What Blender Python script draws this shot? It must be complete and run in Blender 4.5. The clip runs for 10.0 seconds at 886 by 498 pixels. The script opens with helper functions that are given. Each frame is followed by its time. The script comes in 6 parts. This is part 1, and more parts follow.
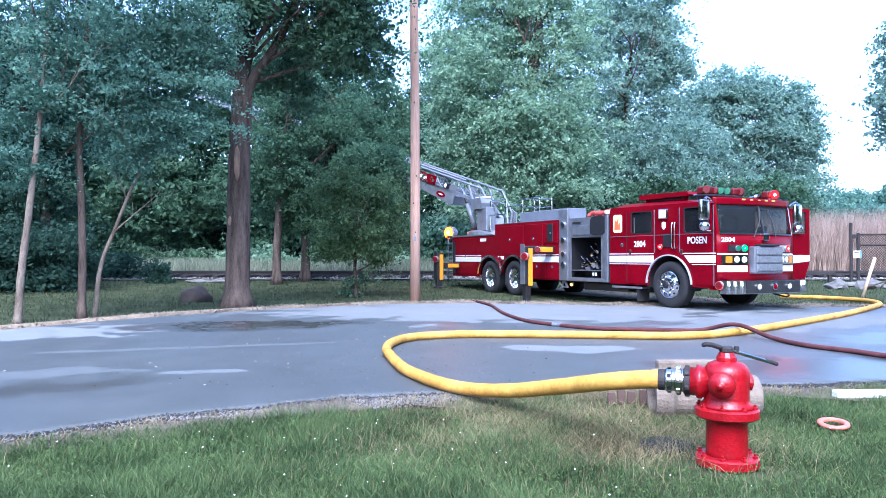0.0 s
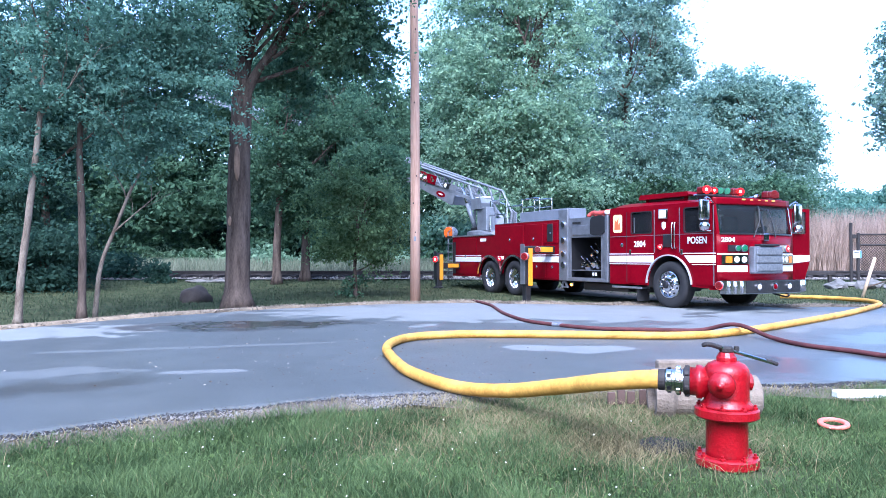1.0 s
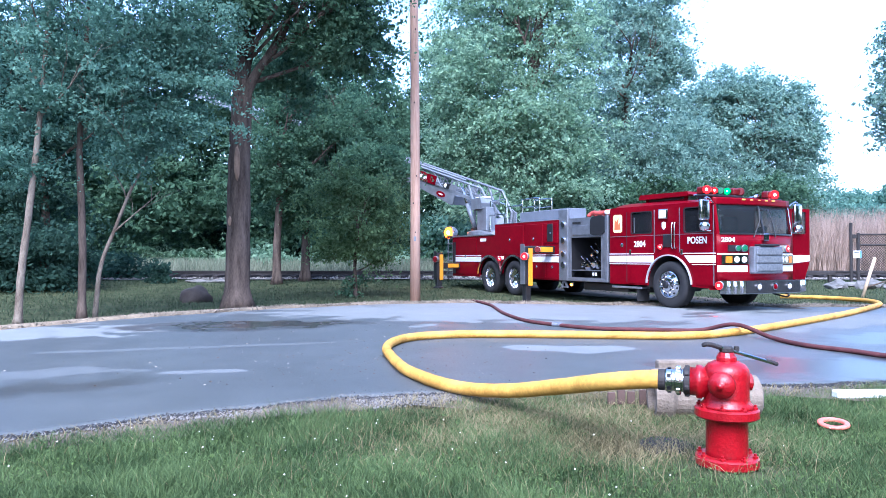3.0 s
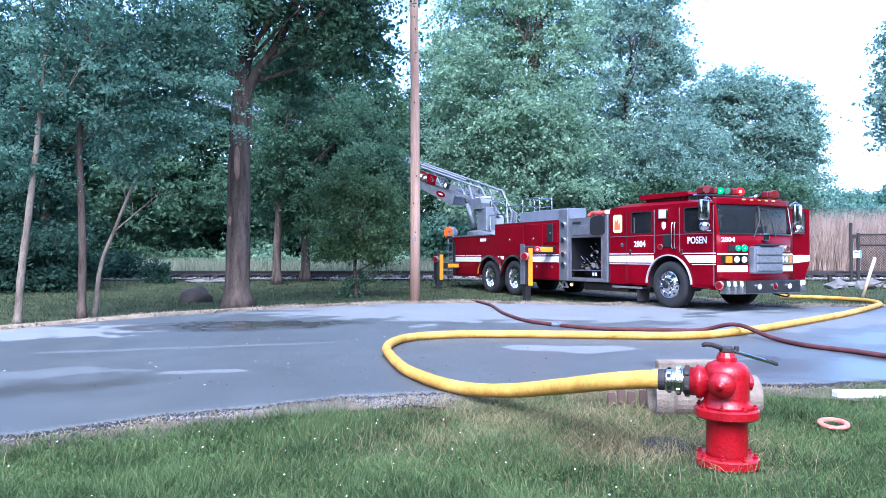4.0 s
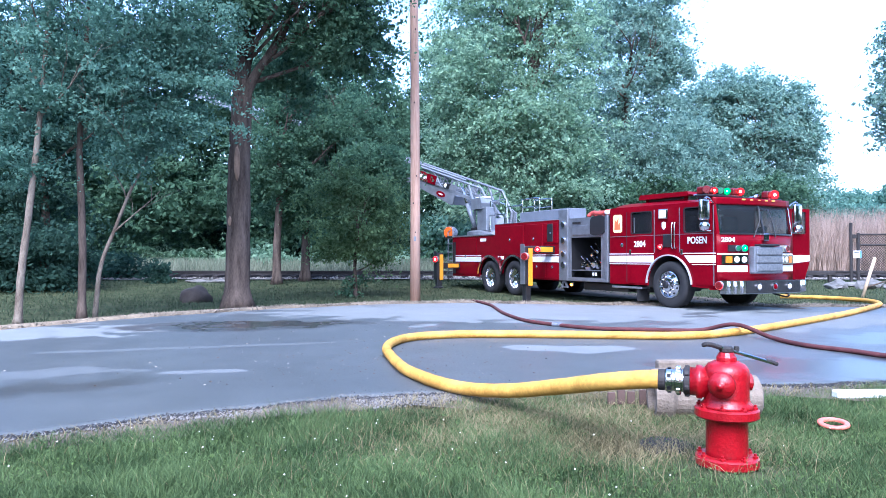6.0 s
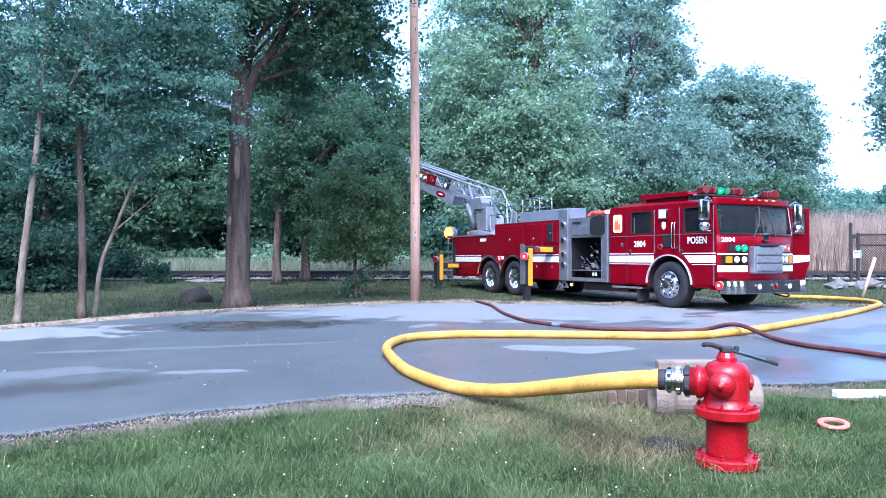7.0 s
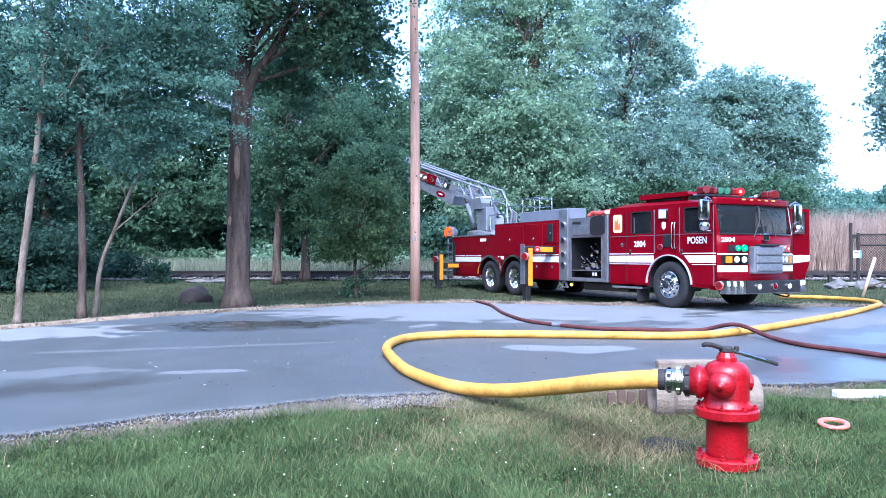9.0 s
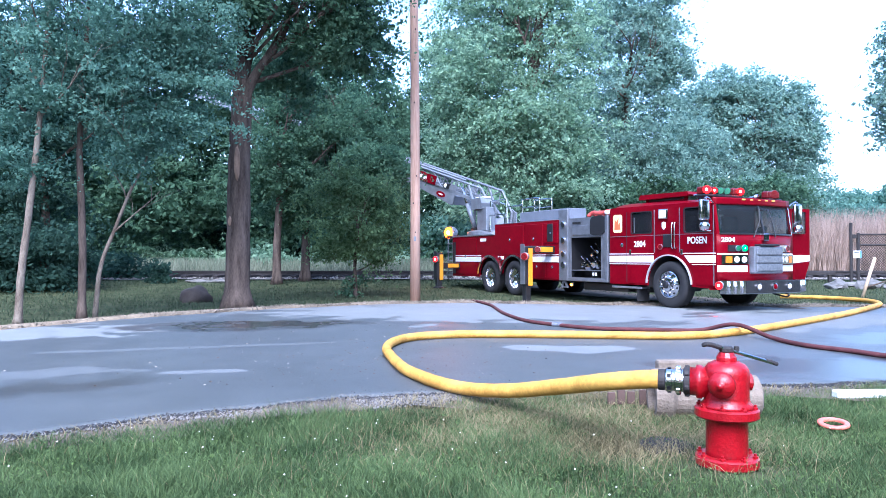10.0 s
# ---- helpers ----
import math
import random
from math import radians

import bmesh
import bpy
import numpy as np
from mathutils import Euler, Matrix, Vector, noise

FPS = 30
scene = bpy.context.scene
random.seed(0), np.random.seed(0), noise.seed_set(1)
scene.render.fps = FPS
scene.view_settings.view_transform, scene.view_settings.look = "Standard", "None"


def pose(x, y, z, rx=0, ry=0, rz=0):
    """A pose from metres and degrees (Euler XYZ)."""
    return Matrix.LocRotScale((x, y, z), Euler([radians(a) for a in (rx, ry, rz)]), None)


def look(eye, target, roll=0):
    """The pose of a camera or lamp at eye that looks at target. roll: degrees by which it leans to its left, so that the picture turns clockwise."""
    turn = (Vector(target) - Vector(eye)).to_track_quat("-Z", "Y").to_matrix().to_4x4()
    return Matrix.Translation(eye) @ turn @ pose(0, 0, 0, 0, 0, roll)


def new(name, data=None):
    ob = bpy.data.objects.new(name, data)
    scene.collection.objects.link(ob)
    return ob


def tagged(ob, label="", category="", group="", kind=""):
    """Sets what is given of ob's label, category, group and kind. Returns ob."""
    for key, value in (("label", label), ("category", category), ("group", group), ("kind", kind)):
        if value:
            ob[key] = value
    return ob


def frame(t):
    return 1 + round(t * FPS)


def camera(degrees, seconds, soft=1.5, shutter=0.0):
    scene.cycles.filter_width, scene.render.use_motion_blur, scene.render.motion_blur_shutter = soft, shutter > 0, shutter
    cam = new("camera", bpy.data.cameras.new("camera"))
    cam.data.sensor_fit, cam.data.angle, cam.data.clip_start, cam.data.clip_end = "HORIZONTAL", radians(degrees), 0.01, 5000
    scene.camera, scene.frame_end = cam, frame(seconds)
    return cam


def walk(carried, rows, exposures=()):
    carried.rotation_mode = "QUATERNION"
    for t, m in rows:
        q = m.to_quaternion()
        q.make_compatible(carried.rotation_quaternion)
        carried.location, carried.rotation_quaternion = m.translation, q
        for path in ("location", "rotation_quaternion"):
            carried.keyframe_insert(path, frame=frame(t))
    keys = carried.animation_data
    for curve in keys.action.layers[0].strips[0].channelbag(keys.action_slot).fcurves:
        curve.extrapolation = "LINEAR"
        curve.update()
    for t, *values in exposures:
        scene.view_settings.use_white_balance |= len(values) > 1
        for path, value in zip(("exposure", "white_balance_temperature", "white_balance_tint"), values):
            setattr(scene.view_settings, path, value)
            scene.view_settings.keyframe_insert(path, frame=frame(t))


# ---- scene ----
cam = camera(64.2, 10.0, soft=0.7)
HERE = pose(0, 0, 1.18, 90.78, 0, 0)
walk(cam, [(0.0, HERE), (10.0, HERE)], exposures=[(0.0, 2.36, 5080, 15), (10.0, 2.36, 5080, 15)])

# ---------- light: an overcast evening, the sun low behind the trees ----------
world = bpy.data.worlds.new("evening_sky")
scene.world = world
world.use_nodes = True
wn = world.node_tree.nodes
sky = wn.new("ShaderNodeTexSky")
sky.sky_type = "NISHITA"
sky.sun_disc = False
sky.sun_elevation = radians(50)
sky.sun_rotation = radians(186)
sky.air_density, sky.dust_density, sky.ozone_density = 1.0, 2.6, 1.0
wn["Background"].inputs["Strength"].default_value = 0.15
world.node_tree.links.new(sky.outputs["Color"], wn["Background"].inputs["Color"])

sun = new("sun", bpy.data.lights.new("sun", "SUN"))
sun.data.energy = 1.25
sun.data.angle = radians(35)
sun.data.color = (1.0, 0.95, 0.88)
sun.matrix_world = look((-0.105 * 96, -0.995 * 96, 115), (0, 0, 0))


# ---------- materials ----------
def mat(name, color, rough=0.6, metal=0.0, var=0.25, scale=6.0, bump=0.0, bump_scale=40.0, hue=None, coat=0.0, island=0.0, obj=0.0, spec=0.5, grain=1.0):
    """A surface with colour that varies at two scales and fine relief."""
    m = bpy.data.materials.new(name)
    m.use_nodes = True
    nt = m.node_tree
    n, l = nt.nodes, nt.links
    b = n["Principled BSDF"]
    b.inputs["Metallic"].default_value = metal
    b.inputs["Coat Weight"].default_value = coat
    b.inputs["Specular IOR Level"].default_value = spec
    b.inputs["Coat Roughness"].default_value = 0.12
    tc = n.new("ShaderNodeTexCoord")
    big, fine = n.new("ShaderNodeTexNoise"), n.new("ShaderNodeTexNoise")
    big.inputs["Scale"].default_value, fine.inputs["Scale"].default_value = scale, scale * 9
    big.inputs["Detail"].default_value, fine.inputs["Detail"].default_value = 4, 3
    along = n.new("ShaderNodeMapping")
    along.inputs["Scale"].default_value = (1, 1, grain)
    l.new(tc.outputs["Object"], along.inputs["Vector"])
    for t in (big, fine):
        l.new(along.outputs[0], t.inputs["Vector"])
    mid = n.new("ShaderNodeMath")
    mid.operation = "MULTIPLY_ADD"
    l.new(fine.outputs["Fac"], mid.inputs[0])
    mid.inputs[1].default_value = 0.45
    half = n.new("ShaderNodeMath")
    half.operation = "MULTIPLY_ADD"
    l.new(big.outputs["Fac"], half.inputs[0])
    half.inputs[1].default_value, half.inputs[2].default_value = 0.8, -0.13
    l.new(half.outputs[0], mid.inputs[2])
    last = mid
    if island or obj:
        src = n.new("ShaderNodeNewGeometry").outputs["Random Per Island"] if island else n.new("ShaderNodeObjectInfo").outputs["Random"]
        add = n.new("ShaderNodeMath")
        add.operation = "MULTIPLY_ADD"
        l.new(src, add.inputs[0])
        add.inputs[1].default_value = island or obj
        l.new(mid.outputs[0], add.inputs[2])
        sub = n.new("ShaderNodeMath")
        sub.operation = "SUBTRACT"
        l.new(add.outputs[0], sub.inputs[0])
        sub.inputs[1].default_value = (island or obj) / 2
        last = sub
    ramp = n.new("ShaderNodeValToRGB")
    e = ramp.color_ramp.elements
    lo = [c * (1 - var) for c in color]
    hi = [min(1, c * (1 + var)) for c in color] if hue is None else list(hue)
    e[0].position, e[1].position = 0.25, 0.75
    e[0].color, e[1].color = (*lo, 1), (*hi, 1)
    l.new(last.outputs[0], ramp.inputs["Fac"])
    l.new(ramp.outputs["Color"], b.inputs["Base Color"])
    rr = n.new("ShaderNodeMapRange")
    rr.inputs["To Min"].default_value, rr.inputs["To Max"].default_value = max(0.02, rough - 0.1), min(1, rough + 0.1)
    l.new(fine.outputs["Fac"], rr.inputs["Value"])
    l.new(rr.outputs[0], b.inputs["Roughness"])
    if bump:
        bt = n.new("ShaderNodeTexNoise")
        bt.inputs["Scale"].default_value, bt.inputs["Detail"].default_value = bump_scale, 5
        l.new(along.outputs[0], bt.inputs["Vector"])
        bp = n.new("ShaderNodeBump")
        bp.inputs["Strength"].default_value, bp.inputs["Distance"].default_value = bump, 0.02
        l.new(bt.outputs["Fac"], bp.inputs["Height"])
        l.new(bp.outputs["Normal"], b.inputs["Normal"])
    return m


def leaf_mat(name, dark, light, through_it=0.58, rough=0.8):
    m = bpy.data.materials.new(name)
    m.use_nodes = True
    nt = m.node_tree
    n, l = nt.nodes, nt.links
    b, out = n["Principled BSDF"], n["Material Output"]
    tc, no, geo = n.new("ShaderNodeTexCoord"), n.new("ShaderNodeTexNoise"), n.new("ShaderNodeNewGeometry")
    no.inputs["Scale"].default_value = 1.6
    l.new(tc.outputs["Object"], no.inputs["Vector"])
    a = n.new("ShaderNodeMath")
    a.operation = "MULTIPLY_ADD"
    l.new(geo.outputs["Random Per Island"], a.inputs[0])
    a.inputs[1].default_value = 0.5
    l.new(no.outputs["Fac"], a.inputs[2])
    r = n.new("ShaderNodeValToRGB")
    e = r.color_ramp.elements
    e[0].position, e[1].position = 0.4, 1.05
    e[0].color, e[1].color = (*dark, 1), (*light, 1)
    l.new(a.outputs[0], r.inputs["Fac"])
    l.new(r.outputs["Color"], b.inputs["Base Color"])
    b.inputs["Roughness"].default_value = rough
    b.inputs["Specular IOR Level"].default_value = 0.2
    tr = n.new("ShaderNodeBsdfTranslucent")
    l.new(r.outputs["Color"], tr.inputs["Color"])
    mix = n.new("ShaderNodeMixShader")
    mix.inputs[0].default_value = through_it
    l.new(b.outputs[0], mix.inputs[1])
    l.new(tr.outputs[0], mix.inputs[2])
    l.new(mix.outputs[0], out.inputs["Surface"])
    return m


def glow(name, color, strength):
    m = bpy.data.materials.new(name)
    m.use_nodes = True
    b = m.node_tree.nodes["Principled BSDF"]
    b.inputs["Base Color"].default_value = (*[c * 0.3 for c in color], 1)
    b.inputs["Specular IOR Level"].default_value = 0.0
    b.inputs["Emission Color"].default_value = (*color, 1)
    b.inputs["Emission Strength"].default_value = strength
    return m


def glass(name, color=(0.03, 0.035, 0.04), alpha=0.35):
    """Tinted glazing: clear glass mixed with a dark gloss."""
    m = bpy.data.materials.new(name)
    m.use_nodes = True
    nt = m.node_tree
    n, l = nt.nodes, nt.links
    b = n["Principled BSDF"]
    b.inputs["Base Color"].default_value = (*color, 1)
    b.inputs["Roughness"].default_value = 0.03
    b.inputs["Specular IOR Level"].default_value = 0.2
    tp = n.new("ShaderNodeBsdfTransparent")
    tp.inputs["Color"].default_value = (0.75, 0.8, 0.8, 1)
    mix = n.new("ShaderNodeMixShader")
    mix.inputs[0].default_value = alpha
    l.new(tp.outputs[0], mix.inputs[1])
    l.new(b.outputs[0], mix.inputs[2])
    l.new(mix.outputs[0], n["Material Output"].inputs["Surface"])
    return m


# dry islands and standing water on the road: x, y, half-length, half-width, turn, how strong
DRY = ((-6.9, 10.6, 2.9, 1.0, 24, 1.0), (1.0, 15.2, 5.2, 2.6, -4, 0.85), (-2.4, 7.35, 0.4, 0.15, 12, 0.6), (1.65, 9.1, 0.75, 0.33, -6, 0.8), (-4.6, 7.0, 1.5, 0.3, 22, 0.3), (-3.3, 9.2, 1.9, 0.1, 16, 0.3), (6.5, 13.0, 3.0, 1.4, 20, 0.6))
POOLS = ((4.9, 7.7, 2.3, 0.9, 6, 0.75), (-3.4, 12.0, 1.9, 0.75, 14, 0.9), (-4.5, 5.9, 1.6, 0.4, 30, 0.5), (7.5, 10.5, 2.2, 0.7, 16, 0.6))


def wet_asphalt():
    """Old grey asphalt, damp all over, with paler dry islands and a few thin pools."""
    m = bpy.data.materials.new("asphalt")
    m.use_nodes = True
    nt = m.node_tree
    n, l = nt.nodes, nt.links
    b = n["Principled BSDF"]
    tc = n.new("ShaderNodeTexCoord")
    w, g, st, pt = (n.new("ShaderNodeTexNoise") for _ in range(4))
    for node, scale, detail in ((w, 1.5, 6), (g, 130, 4), (st, 2.2, 6), (pt, 0.45, 4)):
        node.inputs["Scale"].default_value, node.inputs["Detail"].default_value = scale, detail
        l.new(tc.outputs["Object"], node.inputs["Vector"])

    def math_node(op, p, q):
        k = n.new("ShaderNodeMath")
        k.operation = op
        for i, v in enumerate((p, q)):
            if isinstance(v, (int, float)):
                k.inputs[i].default_value = v
            else:
                l.new(v, k.inputs[i])
        return k.outputs[0]

    def patches(rows, edge):
        total = None
        for x, y, rx, ry, turn, strength in rows:
            mp = n.new("ShaderNodeMapping")
            mp.vector_type = "TEXTURE"
            mp.inputs["Location"].default_value = (x, y, 0)
            mp.inputs["Rotation"].default_value = (0, 0, radians(turn))
            mp.inputs["Scale"].default_value = (rx, ry, 50)
            l.new(tc.outputs["Object"], mp.inputs["Vector"])
            ln = n.new("ShaderNodeVectorMath")
            ln.operation = "LENGTH"
            l.new(mp.outputs[0], ln.inputs[0])
            far = math_node("ADD", ln.outputs["Value"], math_node("MULTIPLY", math_node("SUBTRACT", w.outputs["Fac"], 0.5), 2.3))
            mr = n.new("ShaderNodeMapRange")
            mr.inputs["From Min"].default_value, mr.inputs["From Max"].default_value = 1.0 - edge, 1.0 + edge
            mr.inputs["To Min"].default_value, mr.inputs["To Max"].default_value = strength, 0.0
            l.new(far, mr.inputs["Value"])
            total = mr.outputs[0] if total is None else math_node("MAXIMUM", total, mr.outputs[0])
        return total

    dry_mask, pool_mask = patches(DRY, 0.07), patches(POOLS, 0.22)
    damp, dry = n.new("ShaderNodeValToRGB"), n.new("ShaderNodeValToRGB")
    for r, lo, hi in ((damp, (0.041, 0.046, 0.048), (0.097, 0.106, 0.108)), (dry, (0.128, 0.137, 0.14), (0.19, 0.201, 0.204))):
        r.color_ramp.elements[0].position, r.color_ramp.elements[1].position = 0.3, 0.7
        r.color_ramp.elements[0].color, r.color_ramp.elements[1].color = (*lo, 1), (*hi, 1)
    tone = math_node("ADD", math_node("MULTIPLY", g.outputs["Fac"], 0.4), math_node("ADD", math_node("MULTIPLY", st.outputs["Fac"], 0.3), math_node("MULTIPLY", pt.outputs["Fac"], 0.3)))
    l.new(tone, damp.inputs["Fac"])
    l.new(tone, dry.inputs["Fac"])
    mx, dk = n.new("ShaderNodeMix"), n.new("ShaderNodeMix")
    mx.data_type = dk.data_type = "RGBA"
    l.new(dry_mask, mx.inputs["Factor"])
    l.new(damp.outputs["Color"], mx.inputs["A"])
    l.new(dry.outputs["Color"], mx.inputs["B"])
    l.new(pool_mask, dk.inputs["Factor"])
    l.new(mx.outputs["Result"], dk.inputs["A"])
    dk.inputs["B"].default_value = (0.035, 0.033, 0.031, 1)
    l.new(dk.outputs["Result"], b.inputs["Base Color"])
    rough = math_node("ADD", math_node("MULTIPLY", dry_mask, 0.38), 0.46)
    l.new(math_node("SUBTRACT", rough, math_node("MULTIPLY", pool_mask, 0.24)), b.inputs["Roughness"])
    b.inputs["Specular IOR Level"].default_value = 0.4
    bp = n.new("ShaderNodeBump")
    bp.inputs["Distance"].default_value = 0.006
    l.new(math_node("SUBTRACT", 0.5, math_node("MULTIPLY", pool_mask, 0.4)), bp.inputs["Strength"])
    l.new(g.outputs["Fac"], bp.inputs["Height"])
    l.new(bp.outputs["Normal"], b.inputs["Normal"])
    return m


ASPHALT = wet_asphalt()
SOIL = mat("grassy_soil", (0.032, 0.046, 0.019), 0.95, var=0.5, scale=1.3, bump=0.6, bump_scale=30, hue=(0.078, 0.086, 0.042), spec=0.1)
GRAVEL = mat("gravel", (0.19, 0.175, 0.16), 0.95, var=0.6, scale=8, bump=0.3, island=0.8, spec=0.2)
CRUMBS_SHADOW = mat("asphalt_crumbs", (0.026, 0.026, 0.028), 0.9, var=0.5, scale=12, island=0.6, spec=0.2)
DIRT = mat("damp_dirt", (0.085, 0.066, 0.05), 0.95, var=0.5, scale=2.5, bump=0.7, bump_scale=45, hue=(0.17, 0.14, 0.11), spec=0.15)
ROAD_STONE = mat("road_stones", (0.1, 0.085, 0.075), 0.95, var=0.6, scale=8, island=0.9, spec=0.2, hue=(0.34, 0.31, 0.29))
EDGE_GRAVEL = mat("edge_gravel", (0.085, 0.078, 0.072), 0.95, var=0.6, scale=8, bump=0.3, island=0.9, spec=0.15, hue=(0.21, 0.197, 0.185))
VERGE = mat("dry_verge", (0.22, 0.175, 0.125), 0.95, var=0.5, scale=3, bump=0.6, bump_scale=60, spec=0.1)
BARK = mat("bark", (0.062, 0.044, 0.036), 0.95, var=0.65, scale=9, bump=1.0, bump_scale=26, hue=(0.145, 0.112, 0.092), spec=0.1, grain=0.14)
BARK_PALE = mat("pale_bark", (0.13, 0.085, 0.06), 0.95, var=0.6, scale=9, bump=0.9, bump_scale=25, hue=(0.27, 0.23, 0.185), spec=0.15, grain=0.3)
BARE_WOOD = mat("bare_wood", (0.21, 0.145, 0.105), 0.95, var=0.5, scale=14, bump=0.7, spec=0.1, grain=0.3)
POLE_WOOD = mat("pole_wood", (0.36, 0.21, 0.145), 0.9, var=0.3, scale=7, bump=0.8, bump_scale=24, hue=(0.5, 0.34, 0.27), spec=0.2, grain=0.06)
LEAF_A = leaf_mat("leaf_blue_green", (0.08, 0.15, 0.13), (0.29, 0.43, 0.35))
LEAF_B = leaf_mat("leaf_mid_green", (0.032, 0.074, 0.046), (0.115, 0.205, 0.12))
LEAF_C = leaf_mat("leaf_light_green", (0.08, 0.155, 0.105), (0.31, 0.45, 0.3))
LEAF_E = leaf_mat("leaf_shade_green", (0.05, 0.115, 0.088), (0.185, 0.325, 0.25))
LEAF_S = leaf_mat("leaf_warm_green", (0.045, 0.088, 0.04), (0.165, 0.25, 0.115))
# dark shrub's own green; elsewhere the woods' shade put into leaf colour
LEAF_D = leaf_mat("leaf_dark_and_shaded", (0.018, 0.046, 0.036), (0.055, 0.11, 0.078))
GRASS = leaf_mat("grass_blades", (0.019, 0.043, 0.014), (0.125, 0.182, 0.07), 0.3, 0.75)
# far lawn blades: tree shade is put into this duller green
SHADED_GRASS = leaf_mat("shaded_grass", (0.026, 0.042, 0.022), (0.082, 0.108, 0.06), 0.3, 0.85)
DRY_GRASS = leaf_mat("dry_grass_blades", (0.11, 0.095, 0.045), (0.3, 0.25, 0.14), 0.3, 0.9)
STRAW = leaf_mat("verge_straw_blades", (0.15, 0.125, 0.1), (0.36, 0.31, 0.25), 0.3, 0.9)
MEADOW = leaf_mat("meadow_grass", (0.1, 0.13, 0.085), (0.27, 0.29, 0.205), 0.3, 0.8)
REED = leaf_mat("dry_reeds", (0.2, 0.15, 0.115), (0.5, 0.38, 0.315), 0.35, 0.9)
RED = mat("red_enamel", (0.135, 0.0004, 0.006), 0.32, var=0.2, scale=1.5, coat=0.04, spec=0.07)
HYDRANT_RED = mat("hydrant_red", (0.25, 0.002, 0.007), 0.36, var=0.35, scale=9, bump=0.25, bump_scale=50, coat=0.2, spec=0.35)
HOSE_Y = mat("yellow_hose_jacket", (0.5, 0.23, 0.03), 0.6, var=0.35, scale=4, bump=0.3, bump_scale=160, hue=(0.74, 0.42, 0.085), spec=0.3)


def chipped(m, pale, limit):
    """Breaks a paint with small worn spots of a paler colour."""
    nt = m.node_tree
    n, l = nt.nodes, nt.links
    base = n["Principled BSDF"].inputs["Base Color"]
    paint = base.links[0].from_socket
    tc, no, rp = n.new("ShaderNodeTexCoord"), n.new("ShaderNodeTexNoise"), n.new("ShaderNodeMapRange")
    no.inputs["Scale"].default_value, no.inputs["Detail"].default_value, no.inputs["Roughness"].default_value = 13, 6, 0.65
    l.new(tc.outputs["Object"], no.inputs["Vector"])
    rp.inputs["From Min"].default_value, rp.inputs["From Max"].default_value = limit, limit + 0.03
    l.new(no.outputs["Fac"], rp.inputs["Value"])
    mx = n.new("ShaderNodeMix")
    mx.data_type = "RGBA"
    l.new(rp.outputs[0], mx.inputs["Factor"])
    l.new(paint, mx.inputs["A"])
    mx.inputs["B"].default_value = (*pale, 1)
    l.new(mx.outputs["Result"], base)


chipped(HYDRANT_RED, (0.42, 0.16, 0.14), 0.69)
chipped(HOSE_Y, (0.2, 0.1, 0.03), 0.72)
WHITE = mat("white_paint", (0.68, 0.68, 0.69), 0.5, var=0.08, scale=3, spec=0.3)
STRIPE = mat("reflective_stripe", (0.66, 0.66, 0.69), 0.45, var=0.08, scale=4, spec=0.3)
CHROME = mat("chrome", (0.6, 0.6, 0.63), 0.12, 1.0, var=0.08, scale=2)
TRIM = mat("bright_trim", (0.6, 0.6, 0.63), 0.35, 0.45, var=0.1, scale=3)
ALU = mat("brushed_aluminium", (0.22, 0.23, 0.26), 0.45, 0.7, var=0.25, scale=5, bump=0.05)
PLATE = mat("tread_plate", (0.3, 0.31, 0.34), 0.42, 0.7, var=0.25, scale=18, bump=0.25, bump_scale=90)
LADDER_PAINT = mat("silver_ladder_paint", (0.17, 0.185, 0.21), 0.5, 0.3, var=0.25, scale=4, bump=0.06)
GREY = mat("grey_enamel", (0.13, 0.145, 0.18), 0.5, var=0.2, scale=3)
BLACK = mat("black_paint", (0.012, 0.012, 0.014), 0.45, var=0.3, scale=6)
RUBBER = mat("tyre_rubber", (0.013, 0.013, 0.015), 0.85, var=0.35, scale=7, bump=0.2)
DARK = mat("dark_interior", (0.018, 0.018, 0.02), 0.7, var=0.3, scale=4)
YELLOW = mat("yellow_reflective", (0.6, 0.24, 0.006), 0.5, var=0.12, scale=8)
HOSE_R = mat("red_hose_jacket", (0.08, 0.029, 0.031), 0.85, var=0.4, scale=6, bump=0.3, bump_scale=120, spec=0.15)
CONCRETE = mat("concrete", (0.14, 0.135, 0.128), 0.9, var=0.35, scale=5, bump=0.6, spec=0.15)
STEEL_RUST = mat("rusty_steel", (0.032, 0.028, 0.028), 0.75, 0.3, var=0.4, scale=6, bump=0.2)
IRON = mat("dull_iron", (0.03, 0.03, 0.032), 0.95, var=0.4, scale=12, bump=0.4, spec=0.1)
GLAZE = glass("cab_glazing", alpha=0.3)
SIDE_GLAZE = glass("side_glazing", (0.012, 0.013, 0.015), alpha=0.75)


# ---------- mesh helpers ----------
def part(name, bm, material, parent=None, label="", smooth=False, kind=""):
    me = bpy.data.meshes.new(name)
    bm.normal_update()
    bm.to_mesh(me)
    bm.free()
    if isinstance(material, (list, tuple)):
        for m in material:
            me.materials.append(m)
    else:
        me.materials.append(material)
    if smooth:
        me.polygons.foreach_set("use_smooth", [True] * len(me.polygons))
    ob = new(name, me)
    ob.parent = parent
    if label:
        ob["label"] = label
    if kind:
        ob["kind"] = kind
    return ob


def empty(name, m=None):
    ob = new(name)
    if m is not None:
        ob.matrix_world = m
    return ob


